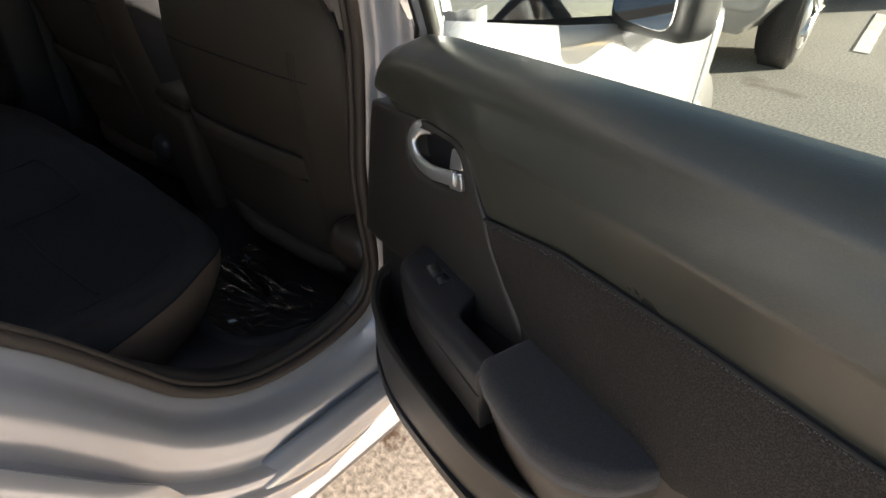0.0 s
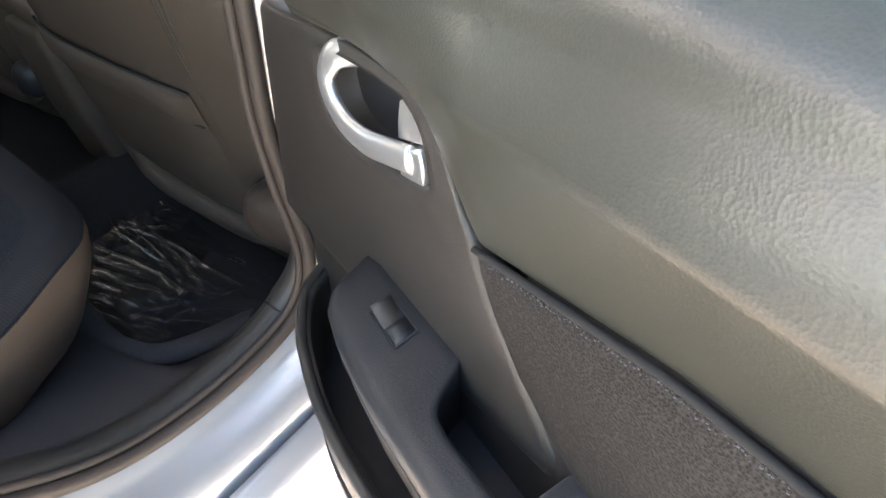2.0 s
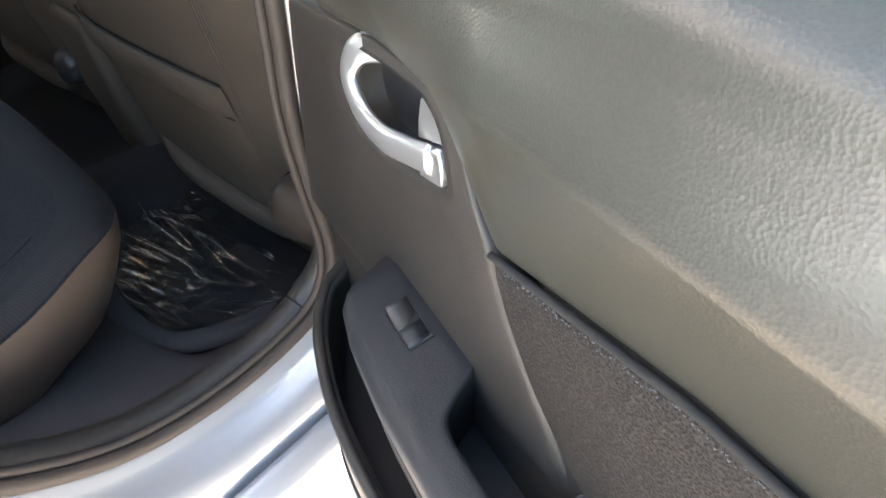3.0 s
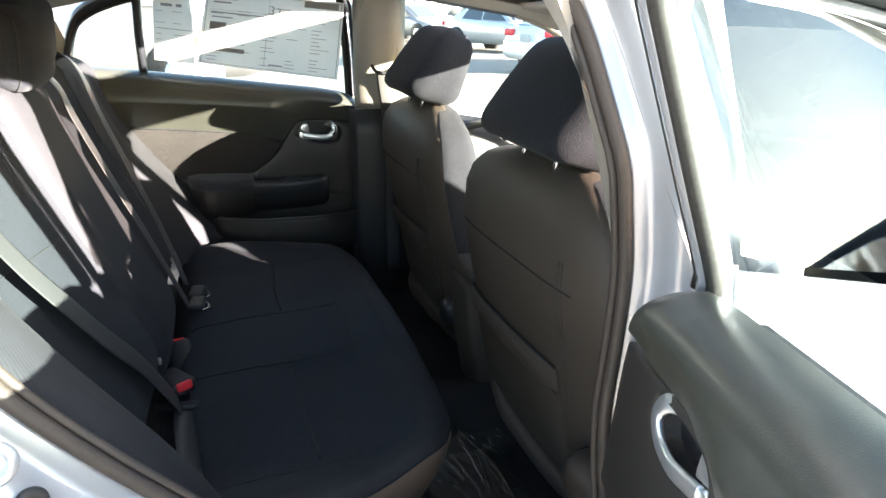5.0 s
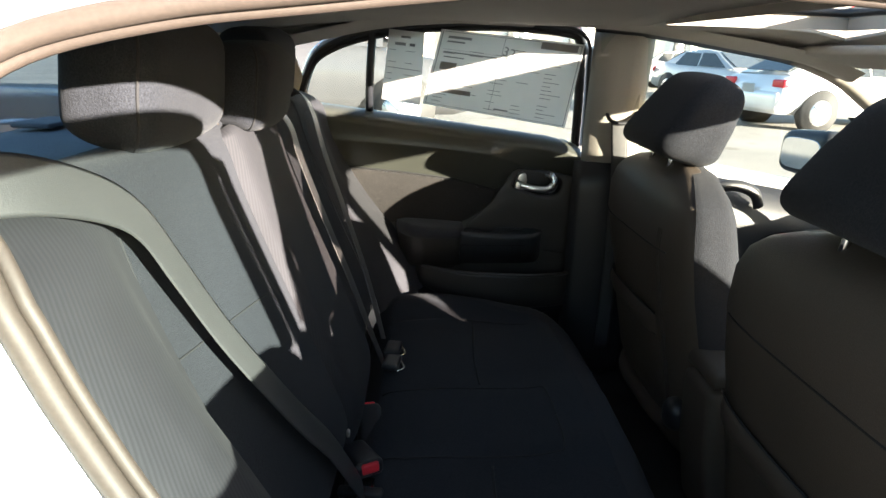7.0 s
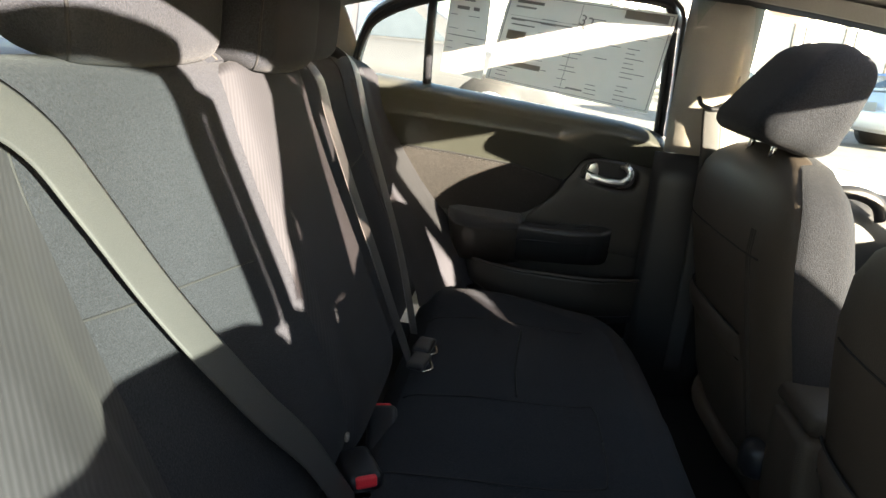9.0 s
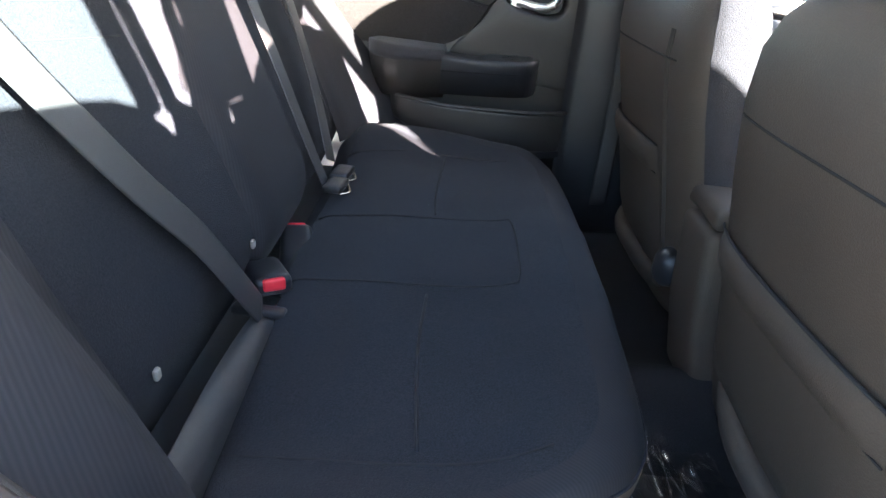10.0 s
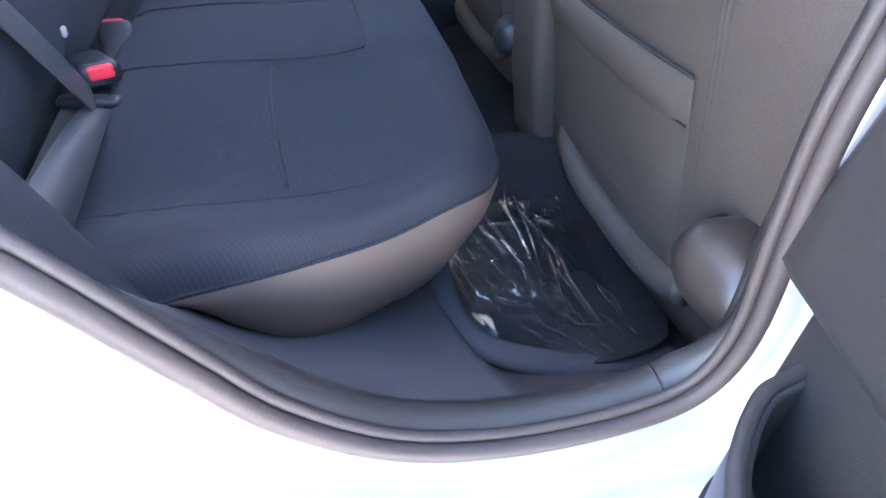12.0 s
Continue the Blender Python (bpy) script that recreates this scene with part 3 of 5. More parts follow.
TOP = [(-0.052, 0.903), (-0.044, 0.935), (-0.028, 0.962), (-0.003, 0.986), (0.03, 1.001), (0.09, 1.012), (0.297, 1.037), (0.535, 1.064), (0.76, 1.088)]
CREASE = [(-0.052, 0.902), (-0.03, 0.912), (0.10, 0.926), (0.151, 0.926), (0.184, 0.931), (0.248, 0.936), (0.322, 0.943), (0.464, 0.953), (0.76, 0.970)]
SEAM = [(-0.052, 0.896), (-0.028, 0.901), (0.013, 0.908), (0.088, 0.921), (0.131, 0.923), (0.150, 0.922), (0.168, 0.917), (0.181, 0.902), (0.198, 0.874), (0.212, 0.863), (0.332, 0.893), (0.483, 0.909), (0.60, 0.918), (0.76, 0.93)]


def rear_end(z):
    """Where the door's trim ends, by height: it follows the wheel arch."""
    return curve1([(0.44, 0.29), (0.50, 0.36), (0.60, 0.44), (0.72, 0.53), (0.85, 0.625), (0.93, 0.68), (1.10, 0.755)], z)


def rear_door(side):
    at = door_place(side)
    open_it = side > 0
    d = thing("rear_door", at(0, -0.06, 0.3), "open silver rear door with dark trim and armrest" if open_it else "closed rear door with dark trim and silver handle", "car door")
    flat = lambda u, z, w: at(u, w, z)
    low = [(-0.060, 0.55), (-0.035, 0.49), (0.0, 0.462), (0.10, 0.445), (0.27, 0.447), (0.34, 0.48), (0.44, 0.60), (0.53, 0.72), (0.62, 0.845), (0.68, 0.925), (0.60, 0.922), (0.35, 0.90), (0.245, 0.872), (0.245, 0.78), (-0.045, 0.78), (-0.06, 0.70)]
    part("backing_board", prism([(-0.045, 0.50), (0.0, 0.462), (0.10, 0.445), (0.27, 0.447), (0.34, 0.48), (0.44, 0.60), (0.53, 0.72), (0.62, 0.845), (0.70, 0.93), (0.745, 1.07), (0.535, 1.05), (0.09, 1.0), (-0.028, 0.93)], flat, -0.055, -0.022), BLACKP, d, smooth=False)
    part("lower_panel", prism(low, flat, -0.03, -0.001, 0.008), HARD, d)
    # hard panel with the handle's recess cut through
    c = (0.105, 0.886)
    rim_pts = smooth_line([(u, z, 0) for u, z in ((0.036, 0.885), (0.041, 0.899), (0.055, 0.9055), (0.094, 0.912), (0.134, 0.9165), (0.148, 0.9155), (0.162, 0.906), (0.169, 0.887), (0.168, 0.872), (0.138, 0.862), (0.100, 0.853), (0.070, 0.849), (0.046, 0.855), (0.037, 0.870))], 4, closed=True)
    shell = [(-0.078, 0.892), (-0.028, 0.901), (0.013, 0.908), (0.088, 0.921), (0.131, 0.923), (0.150, 0.922), (0.168, 0.917), (0.181, 0.902), (0.198, 0.874), (0.209, 0.862), (0.219, 0.843), (0.231, 0.826), (0.254, 0.801), (0.288, 0.778), (0.30, 0.74), (0.10, 0.69), (-0.118, 0.66), (-0.110, 0.72), (-0.099, 0.78), (-0.088, 0.85)]

    def cast(poly, ang):
        dx, dz = math.cos(ang), math.sin(ang)
        best = 0.2
        for (ax, az), (bx, bz) in zip(poly, poly[1:] + poly[:1]):
            den = dx * (bz - az) - dz * (bx - ax)
            if abs(den) > 1e-9:
                t = ((ax - c[0]) * (bz - az) - (az - c[1]) * (bx - ax)) / den
                s = ((ax - c[0]) * dz - (az - c[1]) * dx) / den
                if t > 0 and -1e-6 <= s <= 1 + 1e-6:
                    best = t
        return c[0] + dx * best, c[1] + dz * best

    rim2 = [(p.x, p.y) for p in rim_pts]
    angles = [2 * math.pi * k / 120 for k in range(120)]
    inner, outer2 = [cast(rim2, a) for a in angles], [cast(shell, a) for a in angles]
    grow = [(lerp(i[0], o[0], 0.06), lerp(i[1], o[1], 0.06)) for i, o in zip(inner, outer2)]
    part("handle_panel", rings([[at(u - (0.004 if u < 0 else 0), -0.034, z) for u, z in outer2], [at(u - (0.004 if u < 0 else 0), -0.005, z) for u, z in outer2], [at(lerp(u, c[0], 0.02), -0.001, lerp(z, c[1], 0.02)) for u, z in outer2], [at(lerp(o[0], i[0], 0.07), 0.001, lerp(o[1], i[1], 0.07)) for i, o in zip(inner, outer2)],
                                [at(lerp(o[0], i[0], 0.2), 0.002, lerp(o[1], i[1], 0.2)) for i, o in zip(inner, outer2)], [at(lerp(i[0], o[0], 0.25), 0.003, lerp(i[1], o[1], 0.25)) for i, o in zip(inner, outer2)], [at(u, 0.0045, z) for u, z in grow], [at(u, 0.002, z) for u, z in inner], [at(lerp(c[0], u, 0.97), -0.008, lerp(c[1], z, 0.97)) for u, z in inner], [at(lerp(c[0], u, 0.95), -0.026, lerp(c[1], z, 0.95)) for u, z in inner]]), HARD, d)
    part("handle_cup", rings([[at(lerp(c[0], u, 0.965), -0.008, lerp(c[1], z, 0.965)) for u, z in inner], [at(lerp(c[0], u, 0.94), -0.024, lerp(c[1], z, 0.94)) for u, z in inner], [at(lerp(c[0], u, 0.85), -0.031, lerp(c[1], z, 0.85)) for u, z in inner], [at(lerp(c[0], u, 0.4), -0.034, lerp(c[1], z, 0.4)) for u, z in inner], [at(lerp(c[0], u, 0.02), -0.034, lerp(c[1], z, 0.02)) for u, z in inner]]), HARD, d)
    grip = smooth_line([at(u, w, z) for u, w, z in ((0.078, -0.006, 0.911), (0.064, 0.002, 0.906), (0.056, 0.006, 0.893), (0.060, 0.008, 0.881), (0.076, 0.008, 0.8695), (0.104, 0.008, 0.869), (0.128, 0.004, 0.873), (0.148, 0.0, 0.877))], 6)
    handle = part("door_handle", tube(grip, 0.0092, 0.0048, n=14, up=at(0, 1, 0) - at(0, 0, 0)), CHROME, d, "satin chrome pull handle")
    part("handle_end", prism([(0.137, 0.859), (0.163, 0.868), (0.158, 0.8885), (0.134, 0.878)], flat, -0.03, 0.002, 0.002), CHROME, handle)
    part("lock_tab", prism([(0.131, 0.8815), (0.1575, 0.8915), (0.152, 0.907), (0.140, 0.911), (0.133, 0.907), (0.130, 0.893)], flat, -0.03, -0.001, 0.002), CHROME, handle, "chrome lock tab")

    # soft upper trim: rolls over at the window, hollow below the crease
    def upper(s, v):
        u = lerp(-0.043, rear_end(1.05), s)
        lo, mid, hi = curve1(SEAM, u), curve1(CREASE, u), curve1(TOP, u)
        deep = 0.032 * min(1, max(0, (u - 0.115) / 0.12))
        mid = max(mid + 0.95 * deep, lo + 0.004)
        hi = max(hi, mid + 0.004)
        crest = 0.024 * min(1, (hi - mid) / 0.05)
        roll = min(0.034, (hi - mid) * 0.8)
        if v < 0.35:
            k = v / 0.35
            z, w = lerp(lo, mid, k), -0.001 + 0.005 * math.sin(math.pi * k / 2) + deep * k ** 1.05
        elif v < 0.7:
            k = (v - 0.35) / 0.35
            z, w = lerp(mid, hi - roll, k), lerp(0.004 + deep, crest, k) + 0.002 * math.sin(math.pi * k)
        else:
            k = (v - 0.7) / 0.3 * math.pi / 2
            z, w = hi - roll + roll * math.sin(k), crest - 0.056 * (1 - math.cos(k))
        end = min(s * 16, (1 - s) * 30)
        if end < 1:
            w -= 0.028 * (1 - math.sqrt(max(0, 1 - (1 - end) ** 2)))
        return at(u, w, z)

    part("upper_trim", sheet(upper, 150, 40), VINYL, d, "grained grey vinyl upper trim, greened for reflected light")
    part("trim_seam", tube([at(u, 0.003, curve1(SEAM, u) - 0.0015) for u in [lerp(0.212, 0.675, k / 40) for k in range(41)]], 0.0022, n=6), GROOVE, d)

    def cloth(s, v):
        u = lerp(0.2125, 0.64, s)
        top = curve1(SEAM, u) - 0.003
        z = lerp(curve1([(0.212, 0.859), (0.220, 0.843), (0.232, 0.826), (0.255, 0.801), (0.289, 0.778), (0.32, 0.765), (0.50, 0.765), (0.56, 0.80), (0.64, 0.88)], u), top, v)
        return at(u, 0.001 + 0.005 * math.sin(math.pi * min(1, max(0, v))) ** 0.5 * math.sin(math.pi * s) ** 0.3, z)

    part("cloth_insert", sheet(cloth, 70, 14), INSERT, d, "speckled dark cloth insert")
    # pale beads stand in for glints on the weave below the seam
    r = random.Random(5)
    beads = bmesh.new()
    for k in range(200):
        u = lerp(0.226, 0.62, (k + r.uniform(-0.45, 0.45)) / 200)
        z = curve1(SEAM, u) - 0.0046 - r.choice((0.0, 0.0, 0.0012, 0.0026)) - r.uniform(0, 0.0006)
        size = r.uniform(0.0003, 0.0007)
        rbox(at(u, 0.0036, z), (2 * size, 2 * size, 1.6 * size), size * 0.8, n=2, mid=1, bm=beads)
    tagged(part("flecks", beads, GLINT, d, "pale beads for glints of the weave"), kind="stuff")

    # armrest: switch pad and pull bar, the cup behind it, the padded rest
    def block(stations, top, bottom, inner_w, outer_w, round_by, lean_in=0.0):
        """A solid along u, between two lines in plan, with rounded upper edges."""
        loops = []
        for u in stations:
            a, b, zt = inner_w(u), outer_w(u), top(u)
            b = max(b, a + 0.002)
            r = min(round_by, (b - a) * 0.45)
            line = [(a, bottom), (a, zt - 0.4 * r), (a + 0.15 * r, zt - 0.1 * r), (a + 0.4 * r, zt)] + [(lerp(a + 0.4 * r, b - r, k / 5), zt) for k in range(1, 5)]
            line += [(b - r + r * math.sin(q), zt - r + r * math.cos(q)) for q in (0, 0.35, 0.7, 1.05, 1.4)] + [(b, zt - 1.4 * r), (b - lean_in, bottom)]
            loops.append([at(u, w, z - 0.08 * max(0, w)) for w, z in line])
        return rings(loops, caps=True)

    top_z = lambda u: 0.757 - 0.35 * max(0, 0.10 - u) + 0.07 * max(0, u - 0.2)
    st = [0.078, 0.080, 0.083, 0.087, 0.092, 0.10, 0.11] + [0.11 + 0.2 * k / 50 for k in range(1, 51)]
    part("armrest", block(st, top_z, 0.672, lambda u: curve1([(0.199, -0.004), (0.204, 0.001), (0.212, 0.016), (0.220, 0.029), (0.228, 0.035), (0.24, 0.037), (0.32, 0.037)], u), lambda u: curve1([(0.078, -0.002), (0.083, 0.016), (0.092, 0.034), (0.10, 0.044), (0.109, 0.051), (0.137, 0.058), (0.187, 0.063), (0.31, 0.066)], u), 0.010, 0.010), BLACKP, d, "black plastic armrest with a pull cup")
    part("cup_floor", prism([(0.19, -0.003), (0.312, -0.003), (0.312, 0.042), (0.19, 0.042)], lambda u, w, z: at(u, w, z), 0.672, 0.690), BLACKP, d, smooth=False)
    part("armrest_side", tube([at(u, curve1([(0.10, 0.040), (0.137, 0.054), (0.187, 0.0585), (0.31, 0.062)], u) + 0.001, 0.722) for u in [0.10 + 0.21 * k / 24 for k in range(25)]], 0.0016, n=6), GROOVE, d)
    plan = [(0.301, 0.058), (0.306, 0.062), (0.33, 0.070), (0.37, 0.076), (0.41, 0.077), (0.44, 0.069), (0.463, 0.052), (0.476, 0.033), (0.483, 0.012), (0.486, -0.002)]
    st = [0.301, 0.303, 0.306, 0.31] + [lerp(0.31, 0.47, k / 24) for k in range(1, 25)] + [0.475, 0.479, 0.483, 0.486]
    part("rest_pad", block(st, lambda u: curve1([(0.301, 0.764), (0.304, 0.769), (0.31, 0.771), (0.36, 0.775), (0.46, 0.780), (0.486, 0.774)], u), 0.748, lambda u: -0.004, lambda u: curve1(plan, u), 0.012), PAD, d, "dark cloth armrest pad")
    part("rest_body", block(st, lambda u: 0.751, 0.655, lambda u: -0.004, lambda u: curve1(plan, u) - 0.002, 0.003, 0.03), HARD, d)
    tz = lambda u, w: top_z(u) - 0.08 * w
    well = [(0.131, 0.0105), (0.169, 0.0105), (0.172, 0.031), (0.134, 0.031)]
    switch = part("window_switch", rings([[at(u, w, tz(u, w) - 0.002) for u, w in well], [at(u, w, tz(u, w) + 0.0012) for u, w in well], [at(lerp(0.1515, u, 0.9), lerp(0.0207, w, 0.9), tz(u, w) + 0.0012) for u, w in well], [at(lerp(0.1515, u, 0.88), lerp(0.0207, w, 0.88), tz(u, w) + 0.0003) for u, w in well]], caps=True), BLACKP, d, "recessed window switch", smooth=False)
    part("rocker", sheet(lambda s, v: at(lerp(0.1335, 0.152, s) + 0.0025 * v, lerp(0.0125, 0.0295, v), tz(0.14, 0.02) + 0.0062 * (1 - s) ** 2 + 0.0004), 8, 2, 0.001), HARD, switch)
    part("rocker", sheet(lambda s, v: at(lerp(0.1527, 0.1672, s) + 0.0025 * v, lerp(0.0125, 0.0295, v), tz(0.16, 0.02) + 0.0022 - 0.0014 * s), 4, 2, 0.001), BLACKP, switch)
    # map pocket
    lip = smooth_line([(u, w, 0) for u, w in ((-0.036, -0.004), (-0.026, 0.012), (-0.012, 0.029), (0.025, 0.050), (0.062, 0.062), (0.12, 0.073), (0.20, 0.075), (0.33, 0.068), (0.41, 0.044), (0.435, -0.003))], 6)
    n = len(lip) - 1

    def pocket(s, v):
        k = min(n - 1, int(s * n))
        p = lip[k].lerp(lip[k + 1], s * n - k)
        lo = curve1([(-0.03, 0.555), (0.02, 0.530), (0.10, 0.515), (0.22, 0.525), (0.33, 0.553), (0.44, 0.61)], p.x)
        hi = curve1([(-0.03, 0.642), (0.0, 0.640), (0.10, 0.640), (0.30, 0.645), (0.40, 0.655), (0.44, 0.66)], p.x)
        z = lerp(lo, hi, v)
        return at(p.x, p.y * (1 - 0.75 * max(0, 0.5 - v) ** 2 * 4 * 0.25), z)

    part("pocket_wall", sheet(pocket, 60, 10, 0.008), HARD, d, "taupe map pocket wall")
    part("pocket_lip", tube([pocket(k / 60, 1.0) for k in range(61)], 0.0052, n=8), HARD, d)
    part("pocket_floor", prism([(p.x, p.y) for p in reversed(lip)], lambda u, w, z: at(u, w, z + 0.10 * max(0, u - 0.15)), 0.53, 0.545), BLACKP, d, smooth=False)

    # window: frame, divider, panes, strips
    def lean(u, z, out=0.0):
        return at(u, -0.052 + 0.40 * max(0, z - 1.0) + out, z)

    belt = [(lerp(-0.004, 0.74, k / 20), curve1(TOP, lerp(-0.004, 0.74, k / 20)) - 0.010) for k in range(21)]
    arch = [(v.x, v.y) for v in smooth_line([(u, z, 0) for u, z in ((-0.014, 0.98), (-0.004, 1.08), (0.012, 1.20), (0.022, 1.25), (0.06, 1.276), (0.21, 1.286), (0.36, 1.282), (0.49, 1.268), (0.60, 1.243), (0.68, 1.205), (0.715, 1.155), (0.74, 1.09))], 4)]
    inward = at(0, 1, 0) - at(0, 0, 0)
    part("window_frame", tube([lean(u + (0.004 if u < 0.03 else 0), z) for u, z in arch], 0.011 if open_it else 0.007, 0.016 if open_it else 0.010, n=10, up=inward), PAINT if open_it else BLACKP, d, "painted window frame")
    part("glass_run", tube([lean(u + (0.016 if u < 0.03 else 0), z - (0.010 if u > 0.03 else 0), 0.004) for u, z in arch], 0.0055, 0.009, n=8, up=inward), RUBBER, d, "black rubber glass run")
    part("frame_seal", tube([lean(u - (0.012 if u < 0.03 else 0), z + (0.008 if u > 0.03 else 0), 0.010) for u, z in arch], 0.0045, n=8), RUBBER, d)
    part("frame_flange", tube([lean(u - 0.022 if z < 1.24 and u < 0.1 else u, z + (0.012 if u > 0.04 else 0), -0.018) for u, z in arch], 0.014, 0.010, n=8, up=inward), PAINT, d, "silver painted frame flange")
    part("window_post", tube([lean(0.562, 1.06), lean(0.556, 1.16), lean(0.545, 1.262)], 0.011, 0.016, n=8, up=at(0, 1, 0) - at(0, 0, 0)), BLACKP, d)

    def pane(u0, u1):
        def f(s, v):
            u = lerp(u0, u1, s)
            lo, hi = curve1(TOP, u) - 0.03, curve1(arch_table, u)
            return lean(u, lerp(lo, hi, v), -0.004)
        return f

    arch_table = [(0.0, 1.10), (0.012, 1.20), (0.022, 1.25), (0.06, 1.276), (0.21, 1.286), (0.36, 1.282), (0.49, 1.268), (0.60, 1.243), (0.68, 1.205), (0.715, 1.155), (0.74, 1.09)]
    part("window_pane", sheet(pane(0.0, 0.555), 24, 6), TINT if open_it else GLASS, d, "raised window glass")
    part("quarter_pane", sheet(pane(0.555, 0.735), 10, 6), TINT if open_it else GLASS, d)
    part("belt_strip", tube([at(u, -0.036, z - 0.004) for u, z in belt], 0.007, 0.010, n=8, up=(0, 0, 1)), RUBBER, d, "black window strip")
    part("outer_belt_strip", tube([at(u, -0.062, z - 0.028) for u, z in belt], 0.006, 0.009, n=8, up=(0, 0, 1)), CHROME, d)
    # outer skin and the painted inner edge
    def skin(s, v):
        z = lerp(0.40, curve1(TOP, lerp(-0.03, 0.75, s)) - 0.045, v)
        return at(lerp(-0.045, rear_end(z) + 0.035, s), -0.068 - 0.05 * math.sin(math.pi * min(1, 0.02 + 0.85 * (1 - v))) , z)
    part("outer_skin", sheet(skin, 24, 16, 0.004), PAINT, d, "silver outer door skin")
    edge = [(curve1([(0.42, -0.06), (0.66, -0.085), (0.72, -0.072), (0.81, -0.056), (0.88, -0.044), (0.93, -0.045)], lerp(0.93, 0.42, k / 6)), lerp(0.93, 0.42, k / 6)) for k in range(7)] + [(0.05, 0.405), (0.28, 0.41)] + [(rear_end(z) + 0.03, z) for z in [lerp(0.44, 1.07, k / 10) for k in range(11)]]
    part("door_edge", rings([[at(u, w, z) for u, z in edge] for w in (-0.02, -0.055, -0.085)], closed=False), PAINT, d)
    part("edge_seal", tube([at(u + (0.012 if u < 0 else -0.008), -0.03, z) for u, z in edge], 0.007, n=8), RUBBER, d)
    return d


near_door = rear_door(1)
far_door = rear_door(-1)


def grab_handle(y0, z0, y1, z1, x):
    """A folded handle over a door, in its shallow plate."""
    mid = ((y0 + y1) / 2, (z0 + z1) / 2)
    tilt = Matrix.Rotation(math.atan2(z1 - z0, y1 - y0), 3, "X")
    plate = part("grab_handle", rbox((x, *mid), (0.016, abs(y1 - y0), 0.055), 0.007, turn=tilt), BEIGE, car, "light grey folded grab handle")
    part("grip", tube(smooth_line([Vector((x, *mid)) + tilt @ Vector((0.006 + 0.016 * min(1, 6 * k * (1 - k)), lerp(-0.42, 0.42, k) * abs(y1 - y0), -0.014)) for k in [n / 8 for n in range(9)]], 3), 0.008, 0.011, n=8), BEIGE, plate)
    part("recess", rbox(Vector((x + 0.008, *mid)) + tilt @ Vector((0, 0, 0.008)), (0.003, abs(y1 - y0) * 0.6, 0.012), 0.001, n=1, turn=tilt), HARD, plate)


grab_handle(-0.452, 1.312, -0.244, 1.308, -0.555)
grab_handle(0.180, 1.280, 0.380, 1.250, -0.535)
for side in (1, -1):
    part("sun_visor", rbox((side * 0.285, 0.440, 1.235), (0.52, 0.15, 0.020), 0.009, fn=lambda p, q: (p.x, p.y, p.z - 0.20 * p.y)), BEIGE, car, "light grey folded sun visor")
front_belt = thing("front_seat_belt", (-0.615, 0.0, 1.07), "grey driver belt hanging from the door post", "seat belt")
part("belt_slide", rbox((-0.622, 0.022, 1.112), (0.02, 0.05, 0.05), 0.008), BEIGE, front_belt)
part("belt_guide", tube(smooth_line([(-0.612, -0.036, 1.082), (-0.600, -0.028, 1.066), (-0.598, 0.0, 1.060), (-0.600, 0.030, 1.070), (-0.612, 0.038, 1.088)], 4), 0.005, n=8), BLACKP, front_belt, "black belt guide loop")
part("webbing", tube(smooth_line([(-0.604, -0.005, 1.064), (-0.606, 0.0, 1.02), (-0.61, 0.01, 0.94), (-0.615, 0.02, 0.70), (-0.62, 0.02, 0.42)], 4), 0.021, 0.0015, n=8, up=(1, 0, 0)), WEB, front_belt, "grey woven webbing")
wheel = thing("steering_wheel", (-0.37, 0.66, 0.74), "black steering wheel with silver spokes", "steering wheel")
tilt = Matrix.Rotation(radians(24), 3, "X")
on_wheel = lambda a, r, o=0.0: Vector((-0.37, 0.60, 0.79)) + tilt @ Vector((r * math.cos(a), o, r * math.sin(a)))
part("rim", tube([on_wheel(2 * math.pi * k / 48, 0.178) for k in range(48)], 0.015, n=10, closed=True), BLACKP, wheel, "black leather rim")
part("hub", rbox((-0.37, 0.605, 0.785), (0.17, 0.06, 0.13), 0.03, n=4, turn=tilt), BLACKP, wheel)
for a in (radians(8), radians(172), radians(262)):
    part("spoke", tube([on_wheel(a, 0.07, 0.0), on_wheel(a, 0.12, -0.006), on_wheel(a, 0.172, 0.0)], 0.022, 0.007, n=8, up=(0, 1, 0)), CHROME, wheel, "silver spoke")
part("column", tube([(-0.37, 0.63, 0.775), (-0.37, 0.85, 0.69)], 0.045, n=14), BLACKP, wheel)
part("door_pull", tube(smooth_line([(-0.66, 0.25, 0.845), (-0.652, 0.28, 0.885), (-0.65, 0.345, 0.898), (-0.652, 0.40, 0.880), (-0.66, 0.425, 0.84)], 5), 0.012, 0.016, n=10), BLACKP, car, "black curved pull on the driver door")
# door check arm, striker and body plugs
for x, y, z, r, mat in ((0.706, -0.662, 0.882, 0.019, PAINT), (0.712, -0.640, 0.842, 0.013, RUBBER)):
    part("body_plug", rings([[Vector((x, y, z)) + Matrix.Rotation(a, 3, Vector((0.86, 0.33, 0.38))) @ (Vector((-0.36, 0.93, 0.0)).normalized() * q) + Vector((0.86, 0.33, 0.38)) * h for a in [2 * math.pi * k / 24 for k in range(24)]] for q, h in ((r, -0.004), (r, 0.001), (r * 0.9, 0.0035), (r * 0.6, 0.0045), (r * 0.55, 0.003), (0.0005, 0.003))]), mat, car, "round body plug in the jamb")
part("check_arm", rbox((0.722, -0.052, 0.735), (0.075, 0.016, 0.022), 0.004, turn=Matrix.Rotation(radians(-20), 3, "Z")), STEEL, car, "steel door check arm")
